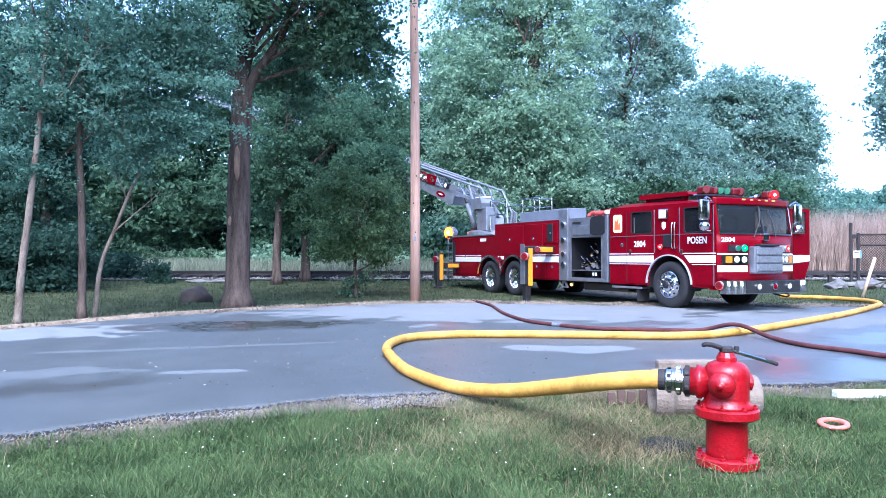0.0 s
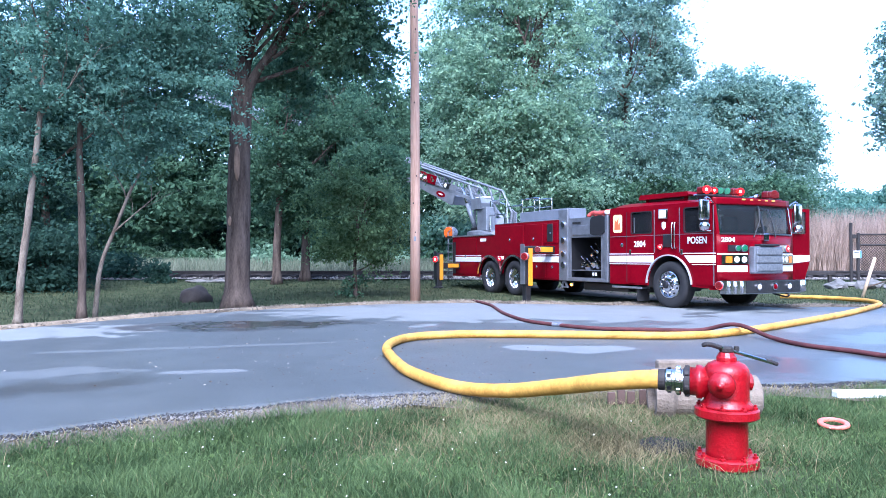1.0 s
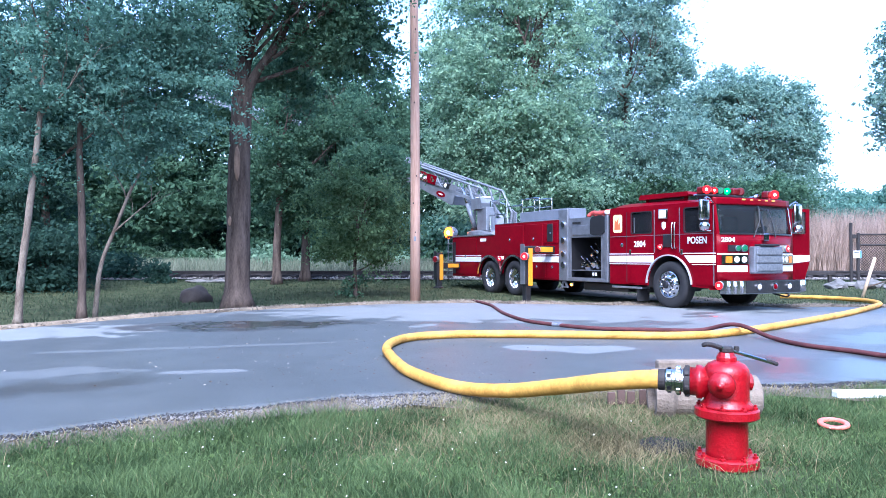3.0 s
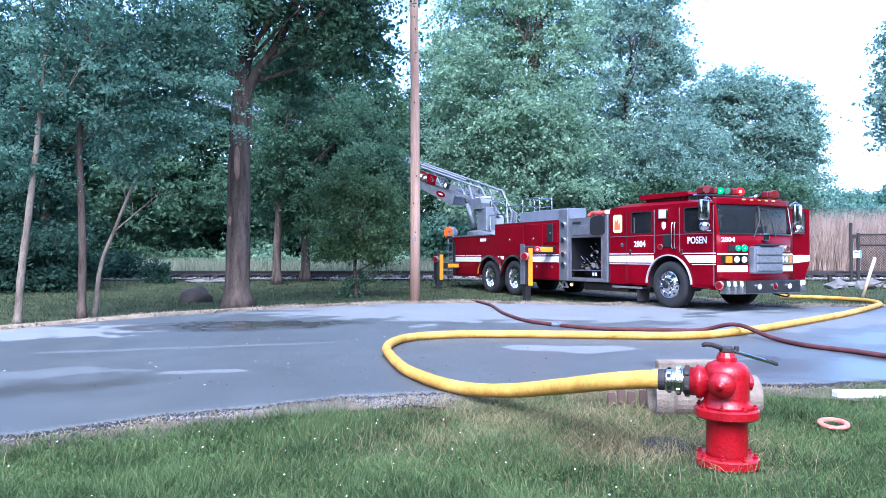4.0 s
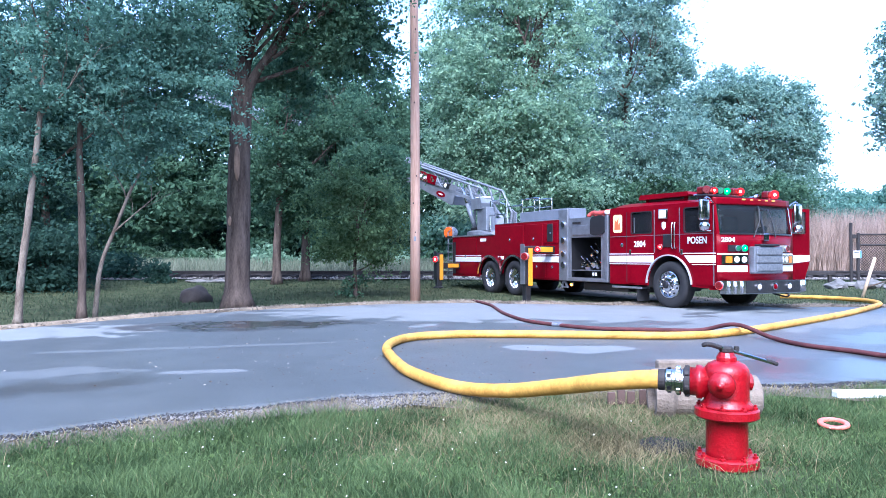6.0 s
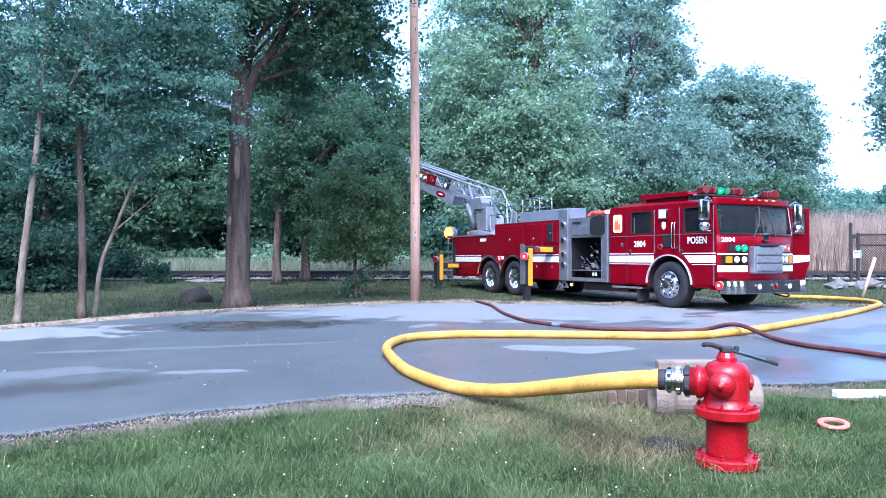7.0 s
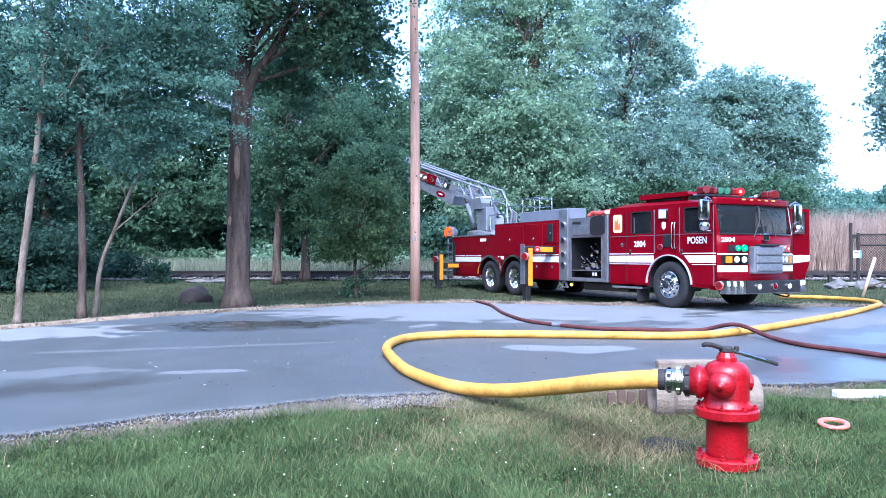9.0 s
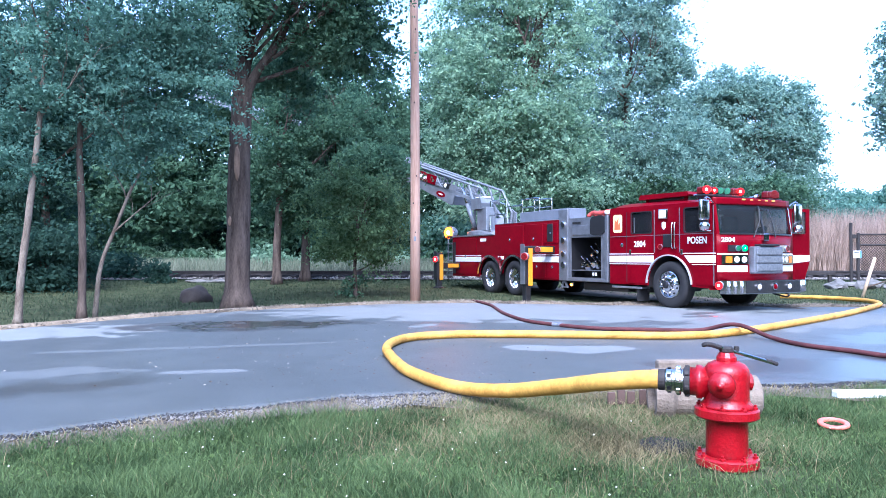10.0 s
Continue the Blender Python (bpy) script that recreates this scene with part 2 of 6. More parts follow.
def box(x0, x1, y0, y1, z0, z1, bevel=0.0, seg=2, bm=None):
    own = bmesh.new()
    bmesh.ops.create_cube(own, size=1.0)
    for v in own.verts:
        v.co = Vector((x0 + (v.co.x + 0.5) * (x1 - x0), y0 + (v.co.y + 0.5) * (y1 - y0), z0 + (v.co.z + 0.5) * (z1 - z0)))
    if bevel:
        bmesh.ops.bevel(own, geom=own.edges[:], offset=bevel, segments=seg, profile=0.5, affect="EDGES")
    return join(bm, own)


def join(bm, own):
    if bm is None:
        return own
    me = bpy.data.meshes.new("tmp")
    own.to_mesh(me)
    own.free()
    bm.from_mesh(me)
    bpy.data.meshes.remove(me)
    return bm


def lathe(profile, seg=24, m=None, bm=None, caps=True):
    """Turns (radius, height) pairs round the z axis."""
    own = bmesh.new()
    rings = []
    for r, z in profile:
        rings.append([own.verts.new((max(r, 1e-4) * math.cos(6.283185 * i / seg), max(r, 1e-4) * math.sin(6.283185 * i / seg), z)) for i in range(seg)])
    for a, b in zip(rings, rings[1:]):
        for i in range(seg):
            own.faces.new((a[i], a[(i + 1) % seg], b[(i + 1) % seg], b[i]))
    if caps:
        own.faces.new(rings[0][::-1])
        own.faces.new(rings[-1])
    if m is not None:
        bmesh.ops.transform(own, matrix=m, verts=own.verts)
    return join(bm, own)


def axis(p, d):
    """A pose at p whose z axis points along d."""
    return Matrix.Translation(p) @ Vector(d).to_track_quat("Z", "Y").to_matrix().to_4x4()


def rod(p0, p1, r, seg=10, bm=None, r1=None):
    d = Vector(p1) - Vector(p0)
    return lathe([(r, 0), (r if r1 is None else r1, d.length)], seg, axis(p0, d), bm)


def tube(points, radii, seg=10, bm=None, wobble=0.0, rng=None):
    """A tube along points, with a radius for each."""
    own = bmesh.new()
    pts = [Vector(p) for p in points]
    if not isinstance(radii, (list, tuple)):
        radii = [radii] * len(pts)
    rings = []
    side = None
    for i, p in enumerate(pts):
        d = (pts[min(i + 1, len(pts) - 1)] - pts[max(i - 1, 0)]).normalized()
        if side is None:
            side = d.orthogonal().normalized()
        side = (side - d * side.dot(d)).normalized()
        up = d.cross(side)
        ring = []
        for k in range(seg):
            a = 6.283185 * k / seg
            r = radii[i] * (1 + (rng.uniform(-wobble, wobble) if wobble else 0))
            ring.append(own.verts.new(p + side * math.cos(a) * r + up * math.sin(a) * r))
        rings.append(ring)
    for a, b in zip(rings, rings[1:]):
        for k in range(seg):
            own.faces.new((a[k], a[(k + 1) % seg], b[(k + 1) % seg], b[k]))
    own.faces.new(rings[0][::-1])
    own.faces.new(rings[-1])
    return join(bm, own)


def spline(points, n=12):
    """Catmull-Rom points through the given ones."""
    p = [Vector(q) for q in points]
    p = [p[0] * 2 - p[1]] + p + [p[-1] * 2 - p[-2]]
    out = []
    for i in range(1, len(p) - 2):
        for k in range(n):
            t = k / n
            out.append(0.5 * (2 * p[i] + (p[i + 1] - p[i - 1]) * t + (2 * p[i - 1] - 5 * p[i] + 4 * p[i + 1] - p[i + 2]) * t * t
                              + (3 * p[i] - p[i - 1] - 3 * p[i + 1] + p[i + 2]) * t ** 3))
    out.append(p[-2])
    return out


def plate(outline, holes, thick, m=None, bm=None):
    """A plate in its own xy plane, z from 0 to thick, with holes right through."""
    own = bmesh.new()
    edges = []
    for loop in [outline, *holes]:
        vs = [own.verts.new((x, y, 0)) for x, y in loop]
        edges += [own.edges.new((vs[i], vs[(i + 1) % len(vs)])) for i in range(len(vs))]
    bmesh.ops.triangle_fill(own, use_beauty=True, use_dissolve=False, edges=edges)
    ext = bmesh.ops.extrude_face_region(own, geom=own.faces[:])
    bmesh.ops.translate(own, vec=(0, 0, thick), verts=[v for v in ext["geom"] if isinstance(v, bmesh.types.BMVert)])
    bmesh.ops.recalc_face_normals(own, faces=own.faces[:])
    if m is not None:
        bmesh.ops.transform(own, matrix=m, verts=own.verts)
    return join(bm, own)


def rect(x0, x1, y0, y1, r=0.0, n=4):
    """A rounded rectangle's outline."""
    if not r:
        return [(x0, y0), (x1, y0), (x1, y1), (x0, y1)]
    out = []
    for cx, cy, a0 in ((x1 - r, y0 + r, -90), (x1 - r, y1 - r, 0), (x0 + r, y1 - r, 90), (x0 + r, y0 + r, 180)):
        for k in range(n + 1):
            a = radians(a0 + 90 * k / n)
            out.append((cx + r * math.cos(a), cy + r * math.sin(a)))
    return out


def quads(name, verts, material, parent=None, label="", kind=""):
    """One object from an array of n x 4 x 3 corner points, each quad an island."""
    n = len(verts)
    me = bpy.data.meshes.new(name)
    me.vertices.add(n * 4)
    me.vertices.foreach_set("co", np.asarray(verts, dtype=np.float32).ravel())
    me.loops.add(n * 4)
    me.loops.foreach_set("vertex_index", np.arange(n * 4, dtype=np.int32))
    me.polygons.add(n)
    me.polygons.foreach_set("loop_start", np.arange(0, n * 4, 4, dtype=np.int32))
    me.polygons.foreach_set("loop_total", np.full(n, 4, dtype=np.int32))
    me.update(calc_edges=True)
    me.materials.append(material)
    ob = new(name, me)
    ob.parent = parent
    if label:
        ob["label"] = label
    if kind:
        ob["kind"] = kind
    return ob


def smooth01(a, b, x):
    t = np.clip((x - a) / (b - a), 0, 1)
    return t * t * (3 - 2 * t)


# ---------- ground ----------
def near_edge(x):
    """y of the near edge of the road."""
    d = np.maximum(-0.17 - x, 0)
    return 6.13 + 0.12 * np.maximum(x + 0.17, 0) - 0.30 * d - 0.055 * d * d + 0.03 * np.sin(x * 5.1) + 0.02 * np.sin(x * 13.7)


def far_edge(x):
    """y of the far edge of the road."""
    d, e = np.maximum(0.94 - x, 0), np.maximum(x - 0.94, 0)
    return 17.7 - 0.1 * d * d - 1.9 * (1 - np.exp(-e / 5)) + 0.05 * np.sin(x * 2.9)


def ground_z(x, y):
    z = 0.06 * smooth01(7, 15, y) + 0.24 * smooth01(19.5, 30, y)
    z = z - 0.055 * (1 - smooth01(4.4, 6.3, y))
    z = z + 0.055 * np.exp(-((x - 1.65) ** 2 + (y - 4.05) ** 2) / 0.25)
    z = z - 0.12 * np.exp(-((x - 2.3) ** 2 + (y - 19.37) ** 2) / 0.5)
    return z


def sheet(name, fx, fy, lift, material, nx, ny, label, category, thick=0.0, bump=0.0, crown=0.0):
    """A surface over the ground between u in 0..1 and v in 0..1; fx, fy give the plan."""
    u, v = np.meshgrid(np.linspace(0, 1, nx), np.linspace(0, 1, ny))
    x, y = fx(u, v), fy(u, v)
    z = ground_z(x, y) + lift + crown * (1 - u) * np.sin(math.pi * np.clip(v * 1.4, 0, 1))
    if bump:
        z = z + bump * (np.sin(x * 1.7 + 0.6 * y) * np.sin(y * 1.3 - 0.4 * x))
    co = np.stack([x, y, z], -1).reshape(-1, 3)
    faces = [(j * nx + i, j * nx + i + 1, (j + 1) * nx + i + 1, (j + 1) * nx + i) for j in range(ny - 1) for i in range(nx - 1)]
    if thick:
        ring = [i for i in range(nx)] + [j * nx + nx - 1 for j in range(1, ny)] + [(ny - 1) * nx + i for i in range(nx - 2, -1, -1)] + [j * nx for j in range(ny - 2, 0, -1)]
        base = len(co)
        co = np.vstack([co, co[ring] - [0, 0, thick]])
        faces += [(ring[k], base + k, base + (k + 1) % len(ring), ring[(k + 1) % len(ring)]) for k in range(len(ring))]
    me = bpy.data.meshes.new(name)
    me.from_pydata(co.tolist(), [], faces)
    me.polygons.foreach_set("use_smooth", [True] * len(me.polygons))
    me.materials.append(material)
    return tagged(new(name, me), label, category, kind="structure")


def spread(u, k=5.0):
    """0..1 to -1..1, crowded at the middle."""
    w = 2 * u - 1
    return np.sinh(w * k) / np.sinh(k)


sheet("ground", lambda u, v: 1500 * spread(u, 8), lambda u, v: 8 + 1500 * spread(v, 8), -0.02, SOIL, 261, 261,
      "uneven grassy ground, green and brown", "ground")
sheet("road", lambda u, v: -30 + 62 * u, lambda u, v: np.maximum(near_edge(np.maximum(-30 + 62 * u, -5.5)), 2.2) * (1 - v) + np.maximum(far_edge(np.maximum(-30 + 62 * u, -8.0)), 9.0) * v,
      0.012, ASPHALT, 200, 60, "grey asphalt road, partly wet with pale dry patches", "road", thick=0.05)
sheet("verge", lambda u, v: -9 + 20 * u, lambda u, v: far_edge(np.maximum(-9 + 20 * u, -8)) - 0.05 + (1.0 + 0.25 * np.sin(u * 40)) * v, 0.008,
      VERGE, 160, 6, "strip of dry straw-coloured dirt beside the road", "verge", crown=0.07)


sheet("near_verge", lambda u, v: -5.5 + 13.5 * u, lambda u, v: near_edge(-5.5 + 13.5 * u) + 0.02 - (0.5 + 0.12 * np.sin(u * 31) + 0.08 * np.sin(u * 77)) * v, 0.006,
      DIRT, 220, 8, "strip of bare brown dirt along the near road edge", "verge", bump=0.008)
# brown soil under the truck; its darkness also stands in for the truck's shade
sheet("bare_dirt", lambda u, v: 1.6 + 6.4 * u + 3.2 * (1 - v) * (1 - u) * 0.2, lambda u, v: 16.9 + 8.5 * (1 - u) - 0.2 * u + 4.2 * (v - 0.35) + 0.2 * np.sin(u * 23) * (v - 0.5), 0.012,
      DIRT, 60, 24, "brown dirt under the truck, also standing in for its shade", "dirt", bump=0.01)


# ---------- trees and plants ----------
def leaf_quads(rng, centres, size, flat=0.5):
    """Folded diamond leaves at centres (n x 3), turned at random, mostly facing up."""
    n = len(centres)
    nrm = rng.normal(size=(n, 3)) * [1, 1, 1] + [0, 0, flat]
    nrm /= np.linalg.norm(nrm, axis=1)[:, None]
    a = np.cross(nrm, rng.normal(size=(n, 3)))
    a /= np.linalg.norm(a, axis=1)[:, None]
    b = np.cross(nrm, a)
    s = size * rng.uniform(0.6, 1.3, (n, 1))
    fold = nrm * s * rng.uniform(0.05, 0.25, (n, 1))
    return np.stack([centres - a * s, centres - b * s * 0.55 + fold, centres + a * s, centres + b * s * 0.55 + fold], 1)


def crown_points(rng, lobes, per, clump):
    """Leaf places: lobes are (x, y, z, rx, ry, rz, clumps); each lobe is an uneven mass of drooping sprays with gaps between."""
    out = []
    for x, y, z, rx, ry, rz, k in lobes:
        d = rng.normal(size=(k, 3))
        d /= np.linalg.norm(d, axis=1)[:, None]
        wave = 1 + 0.22 * np.sin(d[:, :1] * 5 + x * 3) + 0.22 * np.sin(d[:, 2:] * 6 + z * 5 + d[:, 1:2] * 4)
        c = np.array([x, y, z]) + d * rng.uniform(0.08, 1.0, (k, 1)) ** 0.45 * wave * [rx, ry, rz]
        sz = clump * rng.uniform(0.3, 1.0, (k, 1, 1))
        off = rng.normal(size=(k, per, 3)) * [1, 1, 0.42] * sz
        out_dir = np.stack([d[:, 0], d[:, 1], np.full(k, -0.55)], 1)[:, None, :]
        off = off + out_dir * np.abs(rng.normal(size=(k, per, 1))) * sz * 0.7
        off[..., 2] -= 0.3 * np.linalg.norm(off[..., :2], axis=2)
        out.append((c[:, None, :] + off).reshape(-1, 3))
    return np.concatenate(out)


def limb(bm, rng, p0, d, length, r, depth, seg=7, droop=0.0):
    """A branch that bends, tapers and forks."""
    pts, p, dirn = [Vector(p0)], Vector(p0), Vector(d).normalized()
    n = 5
    for i in range(n):
        dirn = (dirn + Vector((rng.uniform(-.16, .16), rng.uniform(-.16, .16), rng.uniform(-.06, .16) - droop))).normalized()
        p = p + dirn * length / n
        pts.append(p.copy())
    tube(pts, [r * (1 - 0.75 * i / n) for i in range(n + 1)], seg, bm)
    if depth:
        for k in range(3):
            q = pts[2 + k % 4]
            side = Vector((rng.uniform(-1, 1), rng.uniform(-1, 1), rng.uniform(-.1, .7)))
            limb(bm, rng, q, (dirn + side * 0.9), length * rng.uniform(.45, .7), r * 0.42, depth - 1, 5, droop)


def tree(name, trunk, radii, lobes, leaf, per, clump, size, bark, label, seed, limbs=6, limb_len=3.0, limb_from=0.55, group="", droop=0.0, flare=True):
    rng = np.random.default_rng(seed)
    base = Vector(trunk[0])
    base.z = float(ground_z(base.x, base.y)) - 0.03
    top = empty(name, Matrix.Translation(base))
    pts = spline([(p[0] - base.x, p[1] - base.y, p[2] - (base.z + 0.03 if i else p[2])) for i, p in enumerate(trunk)], 6)
    rr = np.interp(np.linspace(0, 1, len(pts)), np.linspace(0, 1, len(radii)), radii)
    rr = [float(r) for r in rr]
    if flare:
        rr[0] *= 1.5
        rr[1] *= 1.2
    bm = tube(pts, rr, 16, None, 0.07, rng)
    for k in range(limbs):
        i = int(len(pts) * (limb_from + (1 - limb_from) * (k + 0.5) / limbs))
        i = min(i, len(pts) - 1)
        a = k * 2.4 + rng.uniform(-.4, .4)
        limb(bm, rng, pts[i], (math.cos(a), math.sin(a), rng.uniform(0.4, 1.1)), limb_len * rng.uniform(.7, 1.2), rr[i] * 0.55, 2, 7, droop)
    part("trunk", bm, bark, top, smooth=True)
    c = crown_points(rng, lobes, per, clump) - np.array(base)
    quads("crown", leaf_quads(rng, c, size), leaf, top)
    tagged(top, label, "tree", group)
    return top


def at(x, y, d):
    """The place d metres ahead seen at these picture coordinates: x across, y down."""
    return ((x - 784) / 1250 * d, d, 1.18 + (458 - y) / 1250 * d)


def lobe(x, y, d, rx, ry, k, deep=None):
    p = at(x, y, d)
    ax, az = rx / 1250 * d, ry / 1250 * d
    return (*p, ax, deep or max(ax, az) * 0.8, az, k)


# the large tree at the road, forked at five metres
# the last lobe hangs above the view, added to shade the lawn
big = tree("roadside_tree", [(-4.70, 16.15, 0.0), (-4.68, 16.15, 1.6), (-4.68, 16.2, 3.4), (-4.62, 16.2, 4.9)], [0.29, 0.265, 0.245, 0.235],
           [lobe(520, -60, 16, 200, 130, 170), lobe(600, 70, 16.5, 100, 60, 60), lobe(400, -20, 15.5, 110, 60, 60), lobe(510, 130, 17.5, 60, 60, 36), lobe(615, 20, 16, 70, 55, 60), lobe(480, -260, 15.5, 330, 130, 420)],
           LEAF_B, 75, 0.27, 0.06, BARK, "tall tree with a thick scarred brown trunk and dark crown", 11, limbs=0)


def fork(parent):
    rng = np.random.default_rng(5)
    bm = bmesh.new()
    for tip, r in (((-1.15, 0.0, 3.3), 0.13), ((0.0, 0.2, 4.4), 0.18), ((1.7, -0.2, 3.6), 0.13), ((0.35, 0.5, 4.0), 0.12)):
        p0 = Vector((0.08, 0.05, 4.75))
        t = Vector(tip)
        mid = p0 + t * 0.45 + Vector((t.x * 0.12, 0, 0))
        pts = spline([p0 - Vector((0, 0, 0.5)), p0 + t * 0.12, mid, p0 + t], 5)
        tube(pts, [r * (1 - 0.5 * i / len(pts)) for i in range(len(pts))], 10, bm, 0.06, rng)
        for k in range(4):
            limb(bm, rng, pts[5 + 2 * k], (t.x + rng.uniform(-1.5, 1.5), rng.uniform(-1.5, 1.5), rng.uniform(0.2, 1.4)), rng.uniform(1.6, 3.2), r * 0.4, 2, 6)
    part("fork", bm, BARK, parent, smooth=True)
    for x, z, w, h in ((-0.12, 2.0, 0.05, 0.12), (0.04, 3.3, 0.07, 0.42), (0.1, 0.4, 0.09, 0.22)):
        own = lathe([(0.001, 0.0), (0.8, -0.006), (1.0, -0.05), (0.9, -0.1)], 9, Matrix.Translation((x, -0.262 + abs(x) * 0.25, z)) @ Matrix.Rotation(radians(90), 4, "X") @ Matrix.Diagonal((w, h, 1, 1)))
        part("bare_patch", own, BARE_WOOD, parent, "pale patch where the bark is missing", smooth=True)


fork(big)

# slim trees along the road
# first two: the last lobe is added above the view as a shade canopy
tree("slim_tree", [at(32, 578, 12.2), at(38, 480, 12.2), at(52, 360, 12.2), at(66, 230, 12.3), at(80, 60, 12.4), at(90, -120, 12.5)], [0.066, 0.06, 0.056, 0.048, 0.036, 0.025],
     [lobe(70, 110, 12.3, 150, 120, 130), lobe(120, -60, 12.5, 220, 120, 120), lobe(20, 260, 12.2, 70, 70, 40), lobe(-40, -270, 12.5, 280, 140, 260)], LEAF_E, 75, 0.2, 0.04, BARK_PALE,
     "slim roadside tree with pale peeling bark", 21, limbs=7, limb_len=1.6, limb_from=0.6, group="slim roadside trees")
tree("slim_tree", [at(145, 570, 13), at(146, 440, 13), at(142, 330, 13), at(140, 240, 13), at(150, 80, 13), at(160, -100, 13)], [0.072, 0.065, 0.06, 0.052, 0.042, 0.03],
     [lobe(190, 130, 13, 140, 110, 140), lobe(260, 20, 13.5, 150, 100, 110), lobe(230, 250, 13.3, 80, 60, 50), lobe(230, -230, 13.5, 240, 120, 260)], LEAF_E, 75, 0.2, 0.04, BARK,
     "slim straight roadside tree with brown bark", 22, limbs=7, limb_len=1.7, limb_from=0.6, group="slim roadside trees")
tree("slim_tree", [at(168, 562, 13.4), at(178, 470, 13.4), at(200, 410, 13.4), at(228, 340, 13.4), at(262, 265, 13.4), at(275, 180, 13.4)], [0.05, 0.038, 0.032, 0.028, 0.02, 0.012],
     [lobe(310, 180, 13.6, 90, 90, 110), lobe(330, 70, 14, 90, 70, 90)], LEAF_E, 75, 0.2, 0.04, BARK_PALE,
     "thin leaning young tree with a forked stem", 23, limbs=4, limb_len=1.5, limb_from=0.3, group="slim roadside trees", flare=False)
# trees between the road and the railway
tree("small_tree", [at(630, 528, 20.6), at(628, 470, 20.6), at(632, 400, 20.6), at(630, 340, 20.6)], [0.06, 0.05, 0.04, 0.02],
     [lobe(640, 380, 20.6, 85, 70, 150), lobe(630, 325, 20.6, 60, 40, 70), lobe(620, 440, 20.6, 60, 30, 40)], LEAF_S, 70, 0.26, 0.055, BARK,
     "small bushy tree with a thin stem on the lawn", 31, limbs=8, limb_len=1.2, limb_from=0.25)
tree("lineside_tree", [at(490, 512, 26.5), at(490, 430, 26.5), at(495, 330, 26.5), at(490, 200, 26.5)], [0.17, 0.14, 0.12, 0.06],
     [lobe(500, 290, 26.5, 90, 80, 170), lobe(540, 200, 27, 110, 70, 150)], LEAF_B, 80, 0.34, 0.07, BARK, "leafy tree with a dark trunk near the railway", 32, limbs=6, limb_len=2.5)
tree("lineside_tree", [at(540, 506, 28.5), at(541, 430, 28.5), at(540, 330, 28.5), at(545, 220, 28.5)], [0.19, 0.16, 0.13, 0.06],
     [lobe(570, 320, 28.5, 80, 70, 140), lobe(630, 240, 29, 90, 70, 150), lobe(520, 370, 28.5, 60, 40, 60), lobe(690, 300, 25, 45, 50, 40), lobe(650, 270, 25, 50, 40, 40)], LEAF_B, 80, 0.34, 0.07, BARK, "leafy tree with a brown trunk near the railway", 33, limbs=6, limb_len=2.5)
# two trees added to shade the lawn, with shade in their leaf colour
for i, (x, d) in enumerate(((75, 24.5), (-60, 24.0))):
    tree("edge_shade_tree", [at(x, 520, d), at(x + 6, 400, d), at(x, 280, d), at(x + 10, 120, d)], [0.16, 0.13, 0.11, 0.05],
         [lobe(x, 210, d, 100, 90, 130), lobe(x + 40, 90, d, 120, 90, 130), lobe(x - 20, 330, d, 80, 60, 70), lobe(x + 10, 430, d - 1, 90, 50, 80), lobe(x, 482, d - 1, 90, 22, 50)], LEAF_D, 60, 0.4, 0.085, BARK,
         "leafy woods-edge tree added for shade, its leaves painted dark", 70 + i, limbs=6, limb_len=2.2, group="trees at the edge of the woods")
# the tall trees behind the truck
tree("tall_tree", [at(940, 480, 36), at(940, 330, 36), at(930, 210, 36), at(950, 90, 36), at(960, -60, 36)], [0.45, 0.4, 0.35, 0.28, 0.1],
     [lobe(900, 120, 36, 140, 130, 260), lobe(860, 250, 35, 100, 90, 170), lobe(980, 260, 34.5, 90, 90, 150), lobe(880, 0, 36, 130, 80, 180), lobe(1010, 130, 36, 60, 120, 90), lobe(800, 130, 35, 60, 90, 90), lobe(790, 290, 35, 50, 70, 60), lobe(970, 10, 36, 90, 70, 90), lobe(1000, 340, 34, 70, 50, 70), lobe(870, 350, 34, 80, 50, 80), lobe(930, 200, 34, 100, 80, 110)],
     LEAF_C, 62, 0.46, 0.1, BARK, "very tall leafy tree with a light green crown", 41, limbs=9, limb_len=3)
tree("tall_tree", [at(1100, 480, 42), at(1100, 330, 42), at(1105, 210, 42), at(1120, 90, 42)], [0.4, 0.35, 0.3, 0.12],
     [lobe(1120, 110, 42, 80, 60, 80), lobe(1090, 270, 41, 110, 80, 190), lobe(1050, 50, 42, 50, 60, 50), lobe(1190, 250, 42, 80, 70, 120), lobe(1165, 70, 42, 50, 50, 50), lobe(1060, 160, 41, 60, 70, 70), lobe(1130, 190, 42, 70, 50, 60), lobe(1185, 140, 42, 45, 50, 45), lobe(1150, 320, 41, 90, 50, 100), lobe(1040, 340, 40, 70, 50, 70), lobe(1010, 230, 41, 50, 70, 60), lobe(1090, 20, 42, 70, 50, 50), lobe(1120, -10, 42, 70, 50, 70), lobe(1165, 30, 42, 40, 40, 45), lobe(1180, 100, 42, 40, 50, 50)],
     LEAF_A, 62, 0.5, 0.11, BARK, "tall leafy tree with gaps of sky in its crown", 42, limbs=10, limb_len=2.8)
